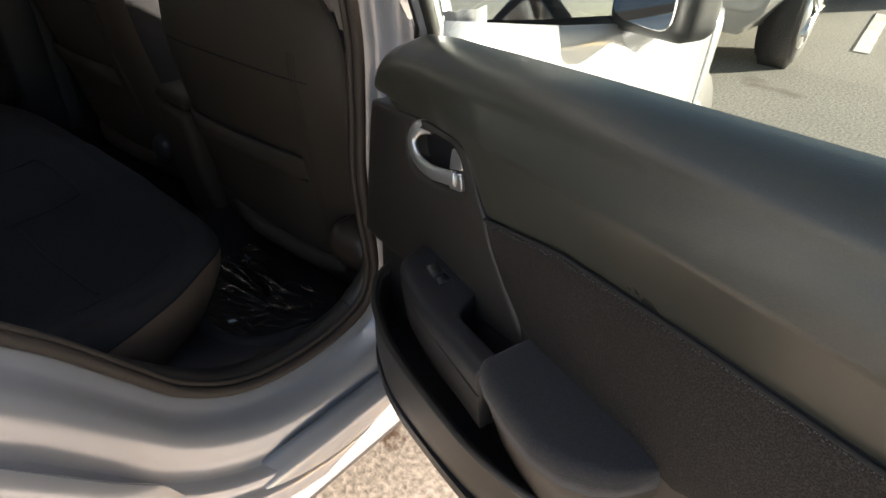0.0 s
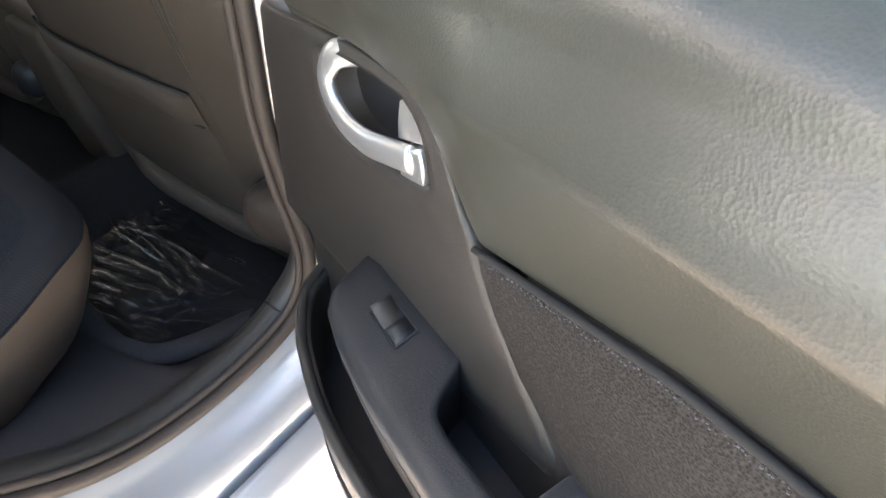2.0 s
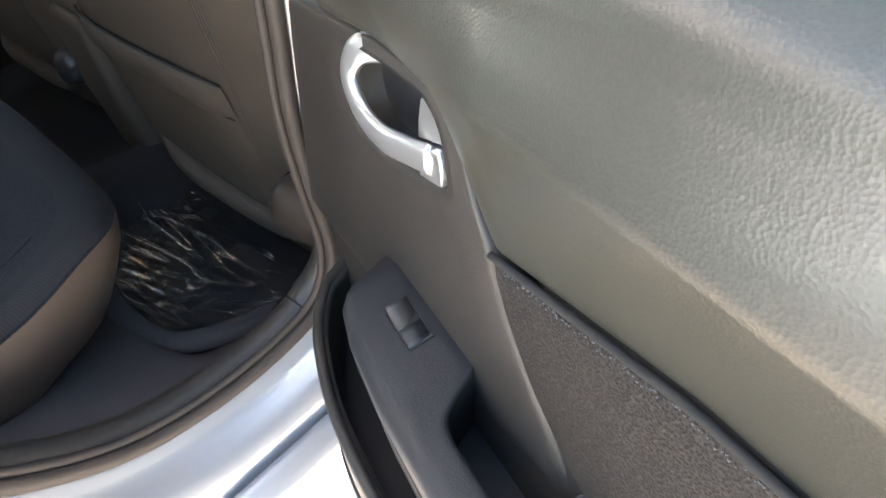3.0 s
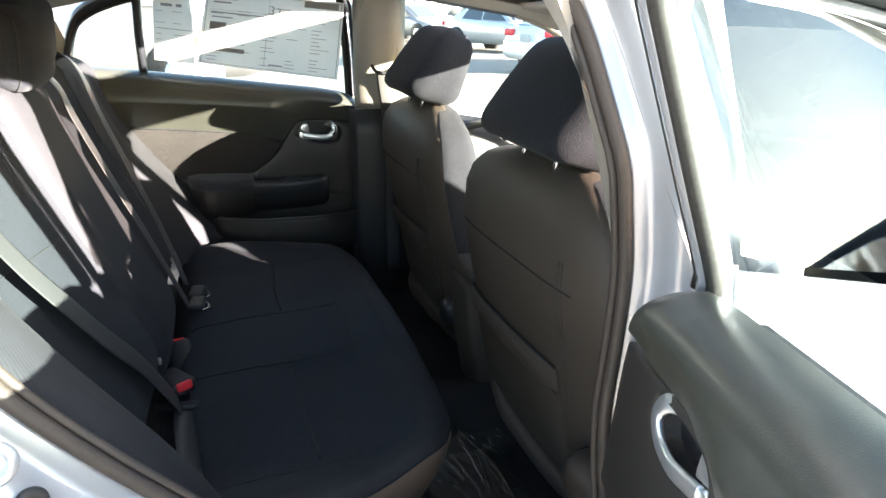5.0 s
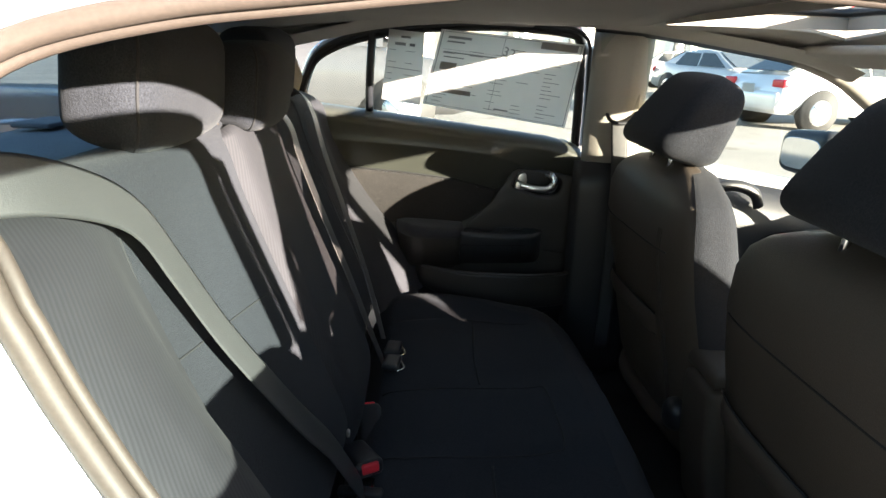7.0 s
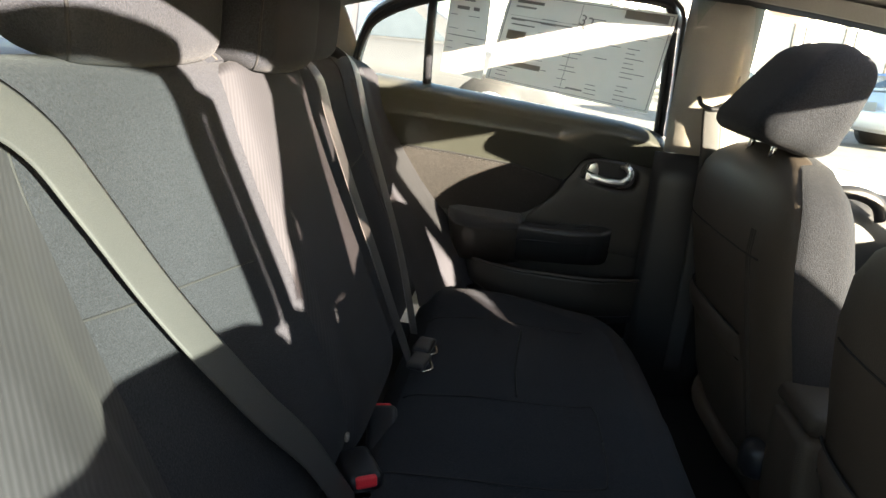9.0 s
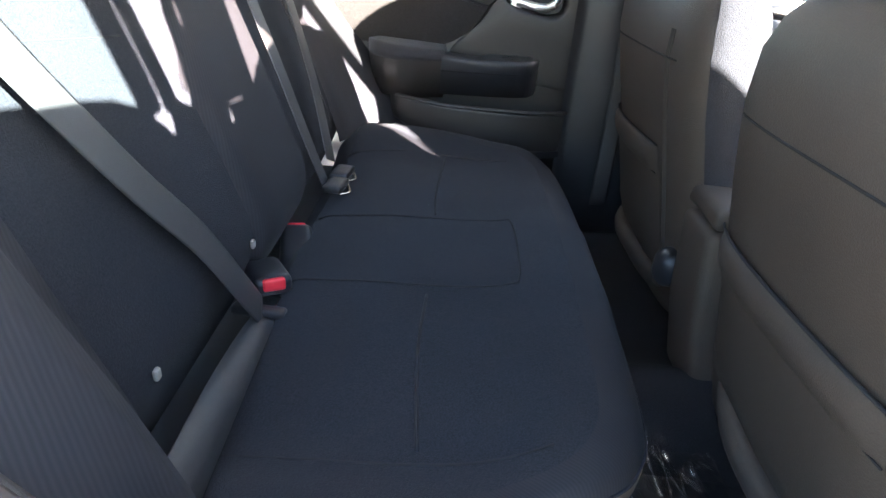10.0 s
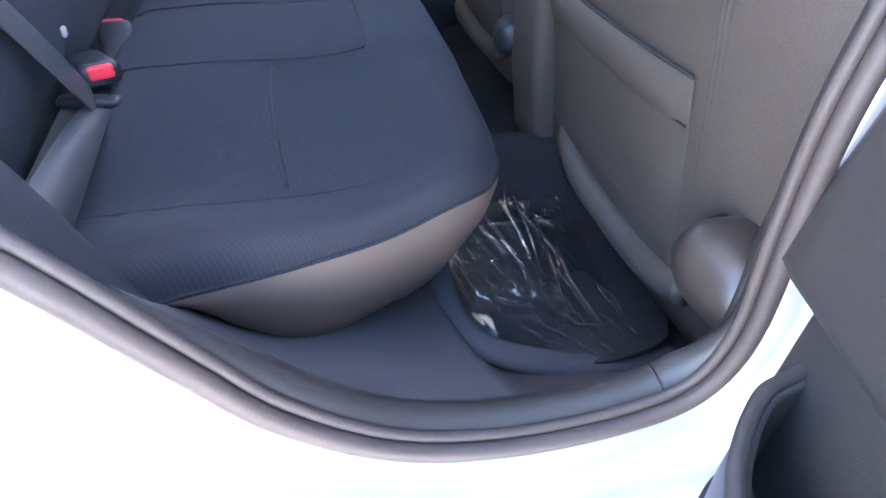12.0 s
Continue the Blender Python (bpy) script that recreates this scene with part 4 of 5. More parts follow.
part("check_bracket", rbox((0.700, -0.028, 0.735), (0.012, 0.03, 0.055), 0.004), STEEL, car)
part("striker", tube(smooth_line([(0.70, -0.705, 0.905), (0.735, -0.690, 0.905), (0.735, -0.690, 0.935), (0.70, -0.712, 0.935)], 4), 0.005, n=8), STEEL, car, "steel striker loop")
for z in (0.885, 0.955):
    part("striker_bolt", tube([(0.700, -0.715, z), (0.712, -0.708, z)], 0.009, n=6), STEEL, car, smooth=False)


# ---- rear bench ----
bench = thing("rear_bench_seat", (0, -0.4, 0.3), "charcoal cloth rear bench with three headrests", "car seat")


def bench_top(x, y):
    """Height of the cushion's top."""
    z = 0.578 + 0.020 * math.exp(-((y + 0.195) / 0.07) ** 2) + (0.020 + 0.022 * max(0, min(1, (-y - 0.2) / 0.3))) * math.exp(-((abs(x) - 0.52) / 0.07) ** 2)
    z += 0.006 * (1 if abs(x) < 0.10 else max(0, 1 - (abs(x) - 0.10) / 0.04))
    return z - 0.012 * max(0, -0.45 - y) / 0.15 - 0.055 * (max(0, -0.548 - y) / 0.077) ** 1.6


plan = [(0.565, -0.60), (0.555, -0.50), (0.542, -0.43), (0.527, -0.37), (0.500, -0.302), (0.468, -0.24), (0.437, -0.187), (0.40, -0.155), (0.33, -0.130), (0.15, -0.120)]
plan = plan + [(0.0, -0.120)] + [(-x - 0.03, y) for x, y in reversed(plan)] + [(-0.3, -0.625), (0.3, -0.625)]
ring = smooth_line([(x, y, 0) for x, y in plan], 5, closed=True)


def bench_level(t, drop):
    out = []
    for p in ring:
        c = Vector((max(-0.36, min(0.36, p.x)), -0.39, 0))
        q = c.lerp(p, t)
        out.append(Vector((q.x, q.y, bench_top(q.x, q.y) - drop)))
    return out


def bench_skirt(k, tuck):
    """The cushion's side: its lower edge climbs towards the back."""
    out = []
    for p in ring:
        c = Vector((max(-0.36, min(0.36, p.x)), -0.39, 0))
        d = (c - p).normalized() if (c - p).length else Vector((0, 0, 0))
        q = p + d * tuck * (1 + 1.2 * max(0, min(1, (p.y + 0.42) / 0.24)) ** 1.5 if tuck > 0 else 1)
        out.append(Vector((q.x, q.y, lerp(bench_top(p.x, p.y) - 0.030, curve1([(-0.60, 0.40), (-0.56, 0.52), (-0.53, 0.590), (-0.50, 0.588), (-0.47, 0.562), (-0.43, 0.508), (-0.38, 0.463), (-0.346, 0.443), (-0.30, 0.433), (-0.24, 0.427), (-0.16, 0.420), (-0.1, 0.40)], p.y), k))))
    return out


top = [bench_level(t, d) for t, d in ((0.0, 0), (0.2, 0), (0.4, 0), (0.55, 0), (0.68, 0), (0.785, 0), (0.86, 0.001), (0.91, 0.003), (0.95, 0.007), (0.98, 0.016), (1.0, 0.030))]
cushion = part("cushion", rings(top[:6]), CLOTH, bench, "charcoal cloth seat cushion")
part("cushion_border", rings(top[5:]), TWILL, bench, "ribbed cloth cushion border")
part("cushion_side", rings([bench_skirt(k, t) for k, t in ((0, 0), (0.10, -0.002), (0.30, 0.002), (0.55, 0.010), (0.80, 0.019), (0.94, 0.026), (1.0, 0.031), (1.0, 0.08))]), BOUNCEVINYL, bench, "taupe vinyl cushion side, brightened for ground bounce")
part("seat_pan", rbox((-0.02, -0.66, 0.455), (1.22, 0.24, 0.03), 0.010), BLACKP, bench, "black seat pan under the gap")
part("edge_piping", tube(bench_level(1.0, 0.030), 0.0022, n=6, closed=True), CLOTH, bench)


def on_bench(points, r=0.0022, lift=0.0012):
    line = smooth_line([(x, y, 0) for x, y in points], 8)
    return tube([Vector((p.x, p.y, bench_top(p.x, p.y) - 0.0005 + lift)) for p in line], r, n=6)


for sgn in (1, -1):
    part("cushion_seam", on_bench([(sgn * 0.13, -0.375), (sgn * 0.25, -0.378), (sgn * 0.41, -0.368)]), GROOVE, bench)
    part("cushion_seam", on_bench([(sgn * 0.43, -0.58), (sgn * 0.435, -0.45), (sgn * 0.425, -0.33), (sgn * 0.40, -0.24)], 0.0016), GROOVE, bench)
    part("cushion_seam", on_bench([(sgn * 0.105, -0.57), (sgn * 0.11, -0.42), (sgn * 0.105, -0.275), (sgn * 0.09, -0.250), (0, -0.246)], 0.0016), GROOVE, bench)

BACK = [(0.0, -0.670, 0.49), (0.10, -0.636, 0.56), (0.20, -0.614, 0.634), (0.33, -0.640, 0.72), (0.52, -0.690, 0.845), (0.64, -0.722, 0.925), (0.78, -0.757, 1.02), (0.87, -0.773, 1.075), (0.92, -0.788, 1.105), (0.96, -0.815, 1.118), (1.0, -0.86, 1.11)]
BACK_Y, BACK_Z = [(v, y) for v, y, z in BACK], [(v, z) for v, y, z in BACK]
back_line = smooth_line([(0, y, z) for v, y, z in BACK], 6)


def back_at(x, v, proud=0.0):
    """A point on the backrest's front: v from its foot to its top."""
    k = v * (len(back_line) - 1)
    i = min(len(back_line) - 2, int(k))
    p = back_line[i].lerp(back_line[i + 1], k - i)
    t = (back_line[i + 1] - back_line[i]).normalized()
    n = Vector((0, t.z, -t.y))
    hollow = 0.012 * math.cos((abs(x) - 0.335) / 0.20 * math.pi / 2) if abs(abs(x) - 0.335) < 0.20 else 0
    return Vector((x, p.y, p.z)) + n * (proud - hollow * math.sin(math.pi * min(1, v * 1.05)))


part("backrest", sheet(lambda u, v: back_at(lerp(-0.60, 0.60, u), v), 60, 60), CLOTH, bench, "charcoal cloth backrest")
part("backrest_board", sheet(lambda u, v: back_at(lerp(-0.60, 0.60, u), v * 0.93, -0.07), 12, 12, 0.004), BLACKP, bench)


def centre_pad(u, v):
    """The fold-down rest: a puffy panel with rounded corners, proud of the backrest."""
    a, b = lerp(-1, 1, u), lerp(-1, 1, v)
    puff = max(0.0, 1 - abs(a) ** 7) ** 0.5 * max(0.0, 1 - abs(b) ** 14) ** 0.5
    narrow = 1 - 0.16 * max(0, abs(b) - 0.86) / 0.14
    return back_at(-0.03 + 0.128 * a * narrow, lerp(0.10, 0.815, v), 0.024 * puff - 0.003)


def centre_roll(u, v):
    """The fixed roll above the rest, under the middle headrest."""
    a = lerp(-1, 1, u)
    puff = max(0.0, 1 - abs(a) ** 5) ** 0.5 * math.sin(math.pi * lerp(0.08, 0.92, v)) ** 0.5
    return back_at(-0.03 + 0.135 * a, lerp(0.822, 0.97, v), 0.014 * puff - 0.003)


part("centre_backrest", sheet(centre_pad, 36, 70), TWILL, bench, "ribbed charcoal fold-down centre rest")
part("centre_roll", sheet(centre_roll, 28, 20), CLOTH, bench)
for x in (0.075, 0.10):
    part("centre_seam", tube(smooth_line([back_at(x + 0.035, 0.955, 0.003), back_at(x + 0.01, 0.905, 0.006), back_at(x - 0.015, 0.86, 0.006), back_at(x - 0.022, 0.825, 0.004)], 5), 0.0013, n=6), THREAD, bench)
for sgn in (1, -1):
    part("backrest_seam", tube([back_at(sgn * (0.455 - 0.03 * k / 20), lerp(0.08, 0.93, k / 20), 0.0) for k in range(21)], 0.0014, n=6), GROOVE, bench)
    part("backrest_seam", tube([back_at(sgn * lerp(0.17, 0.45, k / 14), 0.46 + 0.05 * (k / 14), 0.0) for k in range(15)], 0.0013, n=6), GROOVE, bench)
    for x in (0.107, 0.381):
        part("anchor_tag", rbox(back_at(sgn * x - (0.03 if sgn < 0 else 0), 0.188, 0.003), (0.010, 0.006, 0.013), 0.003), BEIGE, bench, "small pale anchor tag")

    # side bolster, swelling forward beside the doorway
    def bolster(u, v):
        z = lerp(0.585, 1.112, v)
        foot = curve1([(0.5, -0.57), (0.634, -0.605), (0.72, -0.640), (0.845, -0.690), (0.925, -0.722), (1.02, -0.757), (1.075, -0.773), (1.125, -0.83)], z)
        edge = curve1([(0.58, -0.395), (0.634, -0.437), (0.715, -0.495), (0.765, -0.537), (0.84, -0.600), (0.924, -0.660), (1.011, -0.702), (1.092, -0.729), (1.13, -0.76)], z)
        crest = lerp(edge, foot, 0.30) + 0.035 * math.sin(math.pi * min(1, max(0, (1.10 - z) / 0.5)))
        if sgn < 0:
            edge, crest = edge - 0.035, lerp(edge, foot, 0.45) - 0.02
        crest = max(crest, foot + 0.012)
        line = [(0.435, foot - 0.008), (0.47, foot + 0.10 * (crest - foot)), (0.52, foot + 0.62 * (crest - foot)), (0.565, crest - 0.006), (0.60, crest), (0.635, lerp(crest, edge, 0.25)), (0.655, lerp(crest, edge, 0.7) - 0.004), (0.664, edge - 0.012)]
        k = u * (len(line) - 1)
        n = min(len(line) - 2, int(k))
        x, y = lerp(line[n][0], line[n + 1][0], k - n), lerp(line[n][1], line[n + 1][1], k - n)
        drop = 0.03 * max(0, (v - 0.93) / 0.07) ** 2
        return Vector((sgn * x - (0.03 if sgn < 0 else 0), y - drop, z))

    part("side_bolster", sheet(bolster, 28, 40), TWILL, bench, "ribbed cloth side bolster")

def rear_headrest(x, y, z, w, h, d):
    """A plump block headrest with a seam down each front corner; its underside rises towards the back."""
    r = 0.036

    def shape(p, q):
        px = p.x * (1 - 0.05 * max(0, q.z) - 0.04 * max(0, -q.z) ** 2 - 0.05 * (1 - q.y) / 2)
        py = p.y + 0.10 * p.z + (0.008 * (1 - q.x ** 2) if q.y > 0 else 0)
        pz = p.z + 0.022 * max(0, -q.z) * (1 - q.y) / 2 + 0.008 * (1 - q.x ** 2) * q.z
        return px, py, pz

    head = part("headrest", rbox((x, y, z), (w, d, h), r, n=6, mid=14, fn=shape), CLOTH, bench, "charcoal cloth headrest")
    for sgn in (1, -1):
        line = []
        for k in range(25):
            c = lerp(-1, 1, k / 24)
            a = math.acos(max(-1, min(1, (abs(c) * h / 2 - (h / 2 - r)) / r))) if abs(c) * h / 2 > h / 2 - r else math.pi / 2
            out = (r * math.sin(a)) * 0.7071
            p = Vector((sgn * (w / 2 - r + out), d / 2 - r + out, c * h / 2 * 0.995))
            q = Vector((p.x / (w / 2), p.y / (d / 2), p.z / (h / 2)))
            line.append(Vector((x, y, z)) + Vector(shape(p, q)) + Vector((sgn * 0.0003, 0.0003, 0)))
        part("headrest_seam", tube(line, 0.0016, n=6), GROOVE, head)
    for s in (-0.055, 0.055):
        part("headrest_post", tube([(x + s, y - 0.012, z - 0.15), (x + s, y - 0.006, z - 0.04)], 0.006, n=10), STEEL, head)
        part("post_collar", tube([(x + s, y - 0.012, z - 0.078), (x + s, y - 0.012, z - 0.066)], 0.013, n=12), BLACKP, head)


rear_headrest(0.214, -0.822, 1.176, 0.284, 0.140, 0.098)
rear_headrest(-0.026, -0.778, 1.160, 0.220, 0.124, 0.100)
rear_headrest(-0.280, -0.826, 1.178, 0.284, 0.140, 0.098)


# ---- front seats ----
def front_seat(x0, whose):
    seat = thing("bucket_seat", (x0, 0.2, 0.3), f"charcoal cloth {whose} seat seen from behind, vinyl back with map pocket", "car seat", "front seats")
    rear = [(0.40, 0.062), (0.50, 0.050), (0.60, 0.028), (0.68, 0.010), (0.78, -0.014), (0.86, -0.028), (0.92, -0.028), (0.96, -0.020), (0.985, -0.006), (1.003, 0.014), (1.013, 0.030), (1.018, 0.042)]
    half = [(0.40, 0.225), (0.46, 0.250), (0.60, 0.258), (0.75, 0.262), (0.86, 0.264), (0.92, 0.258), (0.955, 0.240), (0.98, 0.208), (1.000, 0.158), (1.012, 0.105), (1.018, 0.05)]
    depth = [(0.40, 0.055), (0.6, 0.075), (0.86, 0.070), (0.93, 0.062), (0.97, 0.052), (1.0, 0.035), (1.018, 0.012)]
    heights = [0.40, 0.43, 0.47, 0.52, 0.58, 0.64, 0.70, 0.76, 0.82, 0.86, 0.89, 0.92, 0.94, 0.955, 0.97, 0.982, 0.992, 1.000, 1.007, 1.012, 1.016, 1.018]

    def ring_at(z, grow=0.0, power=0.55):
        hw, hd, yr = curve1(half, z) + grow, curve1(depth, z) + grow, curve1(rear, z)
        pts = []
        for k in range(48):
            a = 2 * math.pi * k / 48
            c, s = math.cos(a), math.sin(a)
            if c < 0 and whose == "passenger":
                hw = curve1(half, z) + grow + curve1([(0.42, 0.060), (0.55, 0.060), (0.66, 0.042), (0.86, 0.008), (0.95, 0.0)], z)
            pts.append(Vector((x0 + hw * abs(c) ** power * (1 if c > 0 else -1), yr + hd - grow + hd * abs(s) ** power * (1 if s > 0 else -1), z)))
        return pts

    part("backrest", rings([ring_at(z) for z in heights], caps=True), SEATVINYL, seat, "dark vinyl seat back")
    # the cloth front wraps round the shoulders
    def wrap(u, v):
        z = lerp(0.50, 1.0175, v)
        a = lerp(-0.30, math.pi + 0.30, u)
        hw, hd, yr = curve1(half, z) + 0.007, curve1(depth, z) + 0.007, curve1(rear, z)
        c, s = math.cos(a), math.sin(a)
        return Vector((x0 + hw * abs(c) ** 0.55 * (1 if c > 0 else -1), yr + hd + hd * abs(s) ** 0.55 * (1 if s > 0 else -1), z))
    part("cloth_front", sheet(wrap, 40, 30), CLOTH, seat, "charcoal cloth seat front")

    def on_rear(x, z, lift=0.0):
        hw, hd, yr = curve1(half, z), curve1(depth, z), curve1(rear, z)
        if x < x0 and whose == "passenger":
            hw += curve1([(0.42, 0.060), (0.55, 0.060), (0.66, 0.042), (0.86, 0.008), (0.95, 0.0)], z)
        c = min(0.999, abs(x - x0) / hw)
        s = (1 - c ** (2 / 0.55)) ** (0.55 / 2)
        return Vector((x, yr + hd - hd * s - lift, z))

    part("rear_seam", tube([on_rear(x0 + lerp(-0.225, 0.20, k / 30), 0.845 + 0.012 * k / 30, 0.0005) for k in range(31)], 0.0016, n=6), GROOVE, seat)
    part("pocket", sheet(lambda u, v: on_rear(x0 + lerp(-0.268, 0.138, u) + 0.0, lerp(0.455, 0.640 + 0.018 * u, v), 0.008 * (1 - abs(2 * u - 1) ** 8) * min(1, v * 6)), 24, 16), SEATVINYL, seat, "vinyl map pocket")
    part("pocket_band", sheet(lambda u, v: on_rear(x0 + lerp(-0.268, 0.138, u), lerp(0.632, 0.682, v) + 0.018 * u - 0.004 * math.sin(math.pi * u), 0.004 + 0.013 * math.sin(math.pi * min(1, 0.15 + 0.85 * v)) ** 0.6 * (1 - abs(2 * u - 1) ** 10)), 24, 10), SEATVINYL, seat)
    part("pocket_seam", tube([on_rear(x0 + lerp(-0.268, 0.138, u / 24), 0.633 + 0.018 * u / 24 - 0.004 * math.sin(math.pi * u / 24), 0.0085) for u in range(25)], 0.0013, n=6), GROOVE, seat)
    part("pocket_slot", tube([on_rear(x0 + lerp(-0.268, 0.138, u / 24), 0.684 + 0.018 * u / 24 - 0.004 * math.sin(math.pi * u / 24), 0.006) for u in range(25)], 0.002, n=6), GROOVE, seat)
    for dx in (0.0, 0.006, 0.013):
        part("stitching", tube([on_rear(x0 + 0.148 + dx + 0.015 * k / 30, lerp(0.46, 0.90, k / 30), 0.0) for k in range(31)], 0.0017, n=6), THREAD, seat)
    part("lower_roll", tube(smooth_line([on_rear(x0 + dx, z, 0.004 if dx > -0.26 else -0.030) for dx, z in ((-0.282, 0.52), (-0.272, 0.470), (-0.14, 0.440), (0.0, 0.430), (0.12, 0.440), (0.175, 0.462))], 5), 0.017, 0.020, n=12), SEATVINYL, seat)
    if whose == "passenger":
        cover = part("recliner_cover", rbox((0.588, 0.052, 0.556), (0.128, 0.146, 0.100), 0.050, n=8, fn=lambda p, q: (p.x, p.y - 0.010 * q.z + 0.012 * q.x, p.z * (1 - 0.14 * q.x) - 0.006 * q.x)), SMOOTH, seat, "smooth taupe recliner cover")
        part("cover_gap", tube([(0.530, 0.044 + 0.052 * math.cos(a), 0.558 + 0.035 * math.sin(a)) for a in (2 * math.pi * k / 40 for k in range(40))], 0.004, n=6, closed=True), GROOVE, cover)
    else:
        part("recliner_cover", rbox((x0 + 0.205, 0.06, 0.50), (0.060, 0.075, 0.075), 0.030, n=5), BLACKP, seat, "small black recliner cover")
    part("seat_base", rbox((x0, 0.34, 0.46), (0.50, 0.52, 0.15), 0.06, n=4, fn=lambda p, q: (p.x, p.y, p.z + 0.025 * q.y + 0.02 * abs(q.x) ** 3)), CLOTH, seat, "charcoal cloth seat base")
    for sgn in (1, -1):
        part("seat_rail", rbox((x0 + sgn * 0.19, 0.40, 0.325), (0.04, 0.40, 0.05), 0.01), BLACKP, seat)
    head = part("headrest", rbox((x0 + 0.005, 0.052, 1.101), (0.292 if whose == "passenger" else 0.272, 0.108, 0.160), 0.034, n=6, mid=8, fn=lambda p, q: (p.x * (1 - 0.14 * max(0, q.z)), p.y + p.z * (0.56 - 0.20 * q.y) + 0.012 * q.x ** 2, p.z + 0.006 * (1 - q.x ** 2) - 0.02 * q.y)), CLOTH, seat, "charcoal cloth headrest")
    for s in (-0.055, 0.055):
        part("headrest_post", tube([(x0 + s, 0.018, 0.985), (x0 + s, 0.03, 1.05)], 0.006, n=10), STEEL, head)
    return seat


front_seat(0.322, "passenger")
front_seat(-0.365, "driver")

# ---- belts and buckles ----
def ribbon(points, width, thick=0.0016, flat=None):
    line = smooth_line(points, 6)
    return tube(line, width / 2, thick, n=10, up=flat or (0, 0.92, 0.39))


belt = thing("seat_belt", (0.46, -0.80, 1.1), "grey webbing seat belt buckled across the passenger backrest", "seat belt", "rear belts")
part("webbing", ribbon([(0.66, -0.86, 1.12), (0.62, -0.80, 1.134), (0.565, -0.768, 1.130), (0.482, -0.758, 1.100), (0.435, -0.750, 1.066), (0.405, -0.736, 1.012), (0.371, -0.710, 0.932), (0.340, -0.680, 0.860), (0.297, -0.648, 0.778), (0.250, -0.618, 0.702), (0.214, -0.590, 0.620), (0.186, -0.580, 0.572)], 0.047), WEB, belt, "grey woven webbing")


def lap_section(k):
    """The lap webbing runs in the gap under the backrest and turns on edge towards the bolster."""
    t = k / 30
    low = Vector((lerp(0.190, 0.545, t), lerp(-0.562, -0.522, t), lerp(0.562, 0.628, t)))
    high = Vector((lerp(0.190, 0.535, t), lerp(-0.590, -0.545, t ** 1.4), lerp(0.568, 0.662, t)))
    n = (high - low).cross(Vector((1, 0.1, 0.17))).normalized() * 0.0008
    return [low + n, low.lerp(high, 0.5) + n * 2, high + n, high - n, low.lerp(high, 0.5), low - n]


part("lap_webbing", rings([lap_section(k) for k in range(31)], caps=True), WEB, belt, "grey woven webbing")
part("tongue", rbox((0.181, -0.585, 0.569), (0.020, 0.072, 0.013), 0.006, turn=Matrix.Rotation(radians(-6), 3, "Z")), BLACKP, belt, "black belt tongue")
part("tongue_plate", rbox((0.168, -0.583, 0.570), (0.040, 0.036, 0.003), 0.001, n=1), STEEL, belt)
for pts, at_x, label in (([(-0.19, -0.86, 1.10), (-0.189, -0.80, 1.125), (-0.190, -0.752, 1.09), (-0.193, -0.730, 1.021), (-0.180, -0.685, 0.905), (-0.172, -0.640, 0.793), (-0.178, -0.602, 0.680), (-0.190, -0.575, 0.596)], -0.190, "grey webbing centre belt lying on the backrest"),
                         ([(-0.47, -0.86, 1.10), (-0.46, -0.80, 1.128), (-0.443, -0.757, 1.10), (-0.399, -0.716, 0.992), (-0.369, -0.672, 0.876), (-0.325, -0.622, 0.746), (-0.255, -0.578, 0.618)], -0.255, "grey webbing driver side rear belt")):
    b = thing("seat_belt", (at_x, -0.80, 1.1), label, "seat belt", "rear belts")
    part("webbing", ribbon(pts, 0.046), WEB, b, "grey woven webbing")
    part("tongue", rbox((at_x + 0.005, -0.556, 0.598), (0.055, 0.035, 0.014), 0.006, turn=Matrix.Rotation(radians(-8), 3, "Z")), BLACKP, b, "black belt tongue")
    part("tongue_plate", tube(smooth_line([(at_x - 0.02, -0.540, 0.592), (at_x + 0.012, -0.530, 0.590), (at_x + 0.032, -0.545, 0.592)], 5), 0.003, 0.002, n=6), STEEL, b)


def buckle(x, y, z, turn, tip, label):
    b = thing("belt_buckle", (x, y, z - 0.02), label, "belt buckle", "buckles")
    r = Matrix.Rotation(radians(turn), 3, "Z") @ Matrix.Rotation(radians(tip), 3, "X")
    part("buckle_body", rbox((x, y, z), (0.050, 0.092, 0.028), 0.011, n=5, turn=r), BLACKP, b, "black buckle body")
    part("release_button", rbox(Vector((x, y, z)) + r @ Vector((0, 0.043, 0.003)), (0.030, 0.010, 0.017), 0.004, turn=r), RED, b, "red release button")
    part("buckle_stalk", tube([Vector((x, y, z)) + r @ Vector((0, -0.035, 0)), Vector((x, y, z)) + r @ Vector((0.01, -0.075, -0.012))], 0.018, 0.004, n=8), BLACKP, b)


buckle(0.116, -0.592, 0.582, -62, 10, "black buckle with red button holding a belt tongue")
buckle(-0.022, -0.588, 0.551, 102, 24, "black buckle standing up with red button at its top")

# ---- floor mat, film, carpet over the sill ----
mat_outline = [(v.x, v.y) for v in smooth_line([(0.28, -0.205, 0), (0.40, -0.185, 0), (0.475, -0.10, 0), (0.48, 0.02, 0), (0.42, 0.13, 0), (0.22, 0.16, 0), (0.16, 0.10, 0), (0.16, -0.15, 0)], 5, closed=True)]
SILLCLOTH = material("grey_moulded_carpet", (0.068, 0.067, 0.072), 0.95, grain=0.2, grain_size=500, bump=0.3, stain=0.08)
mat = thing("floor_mat", (0.32, -0.02, 0.296), "black carpet mat with a raised edge on the rear floor", "floor mat")
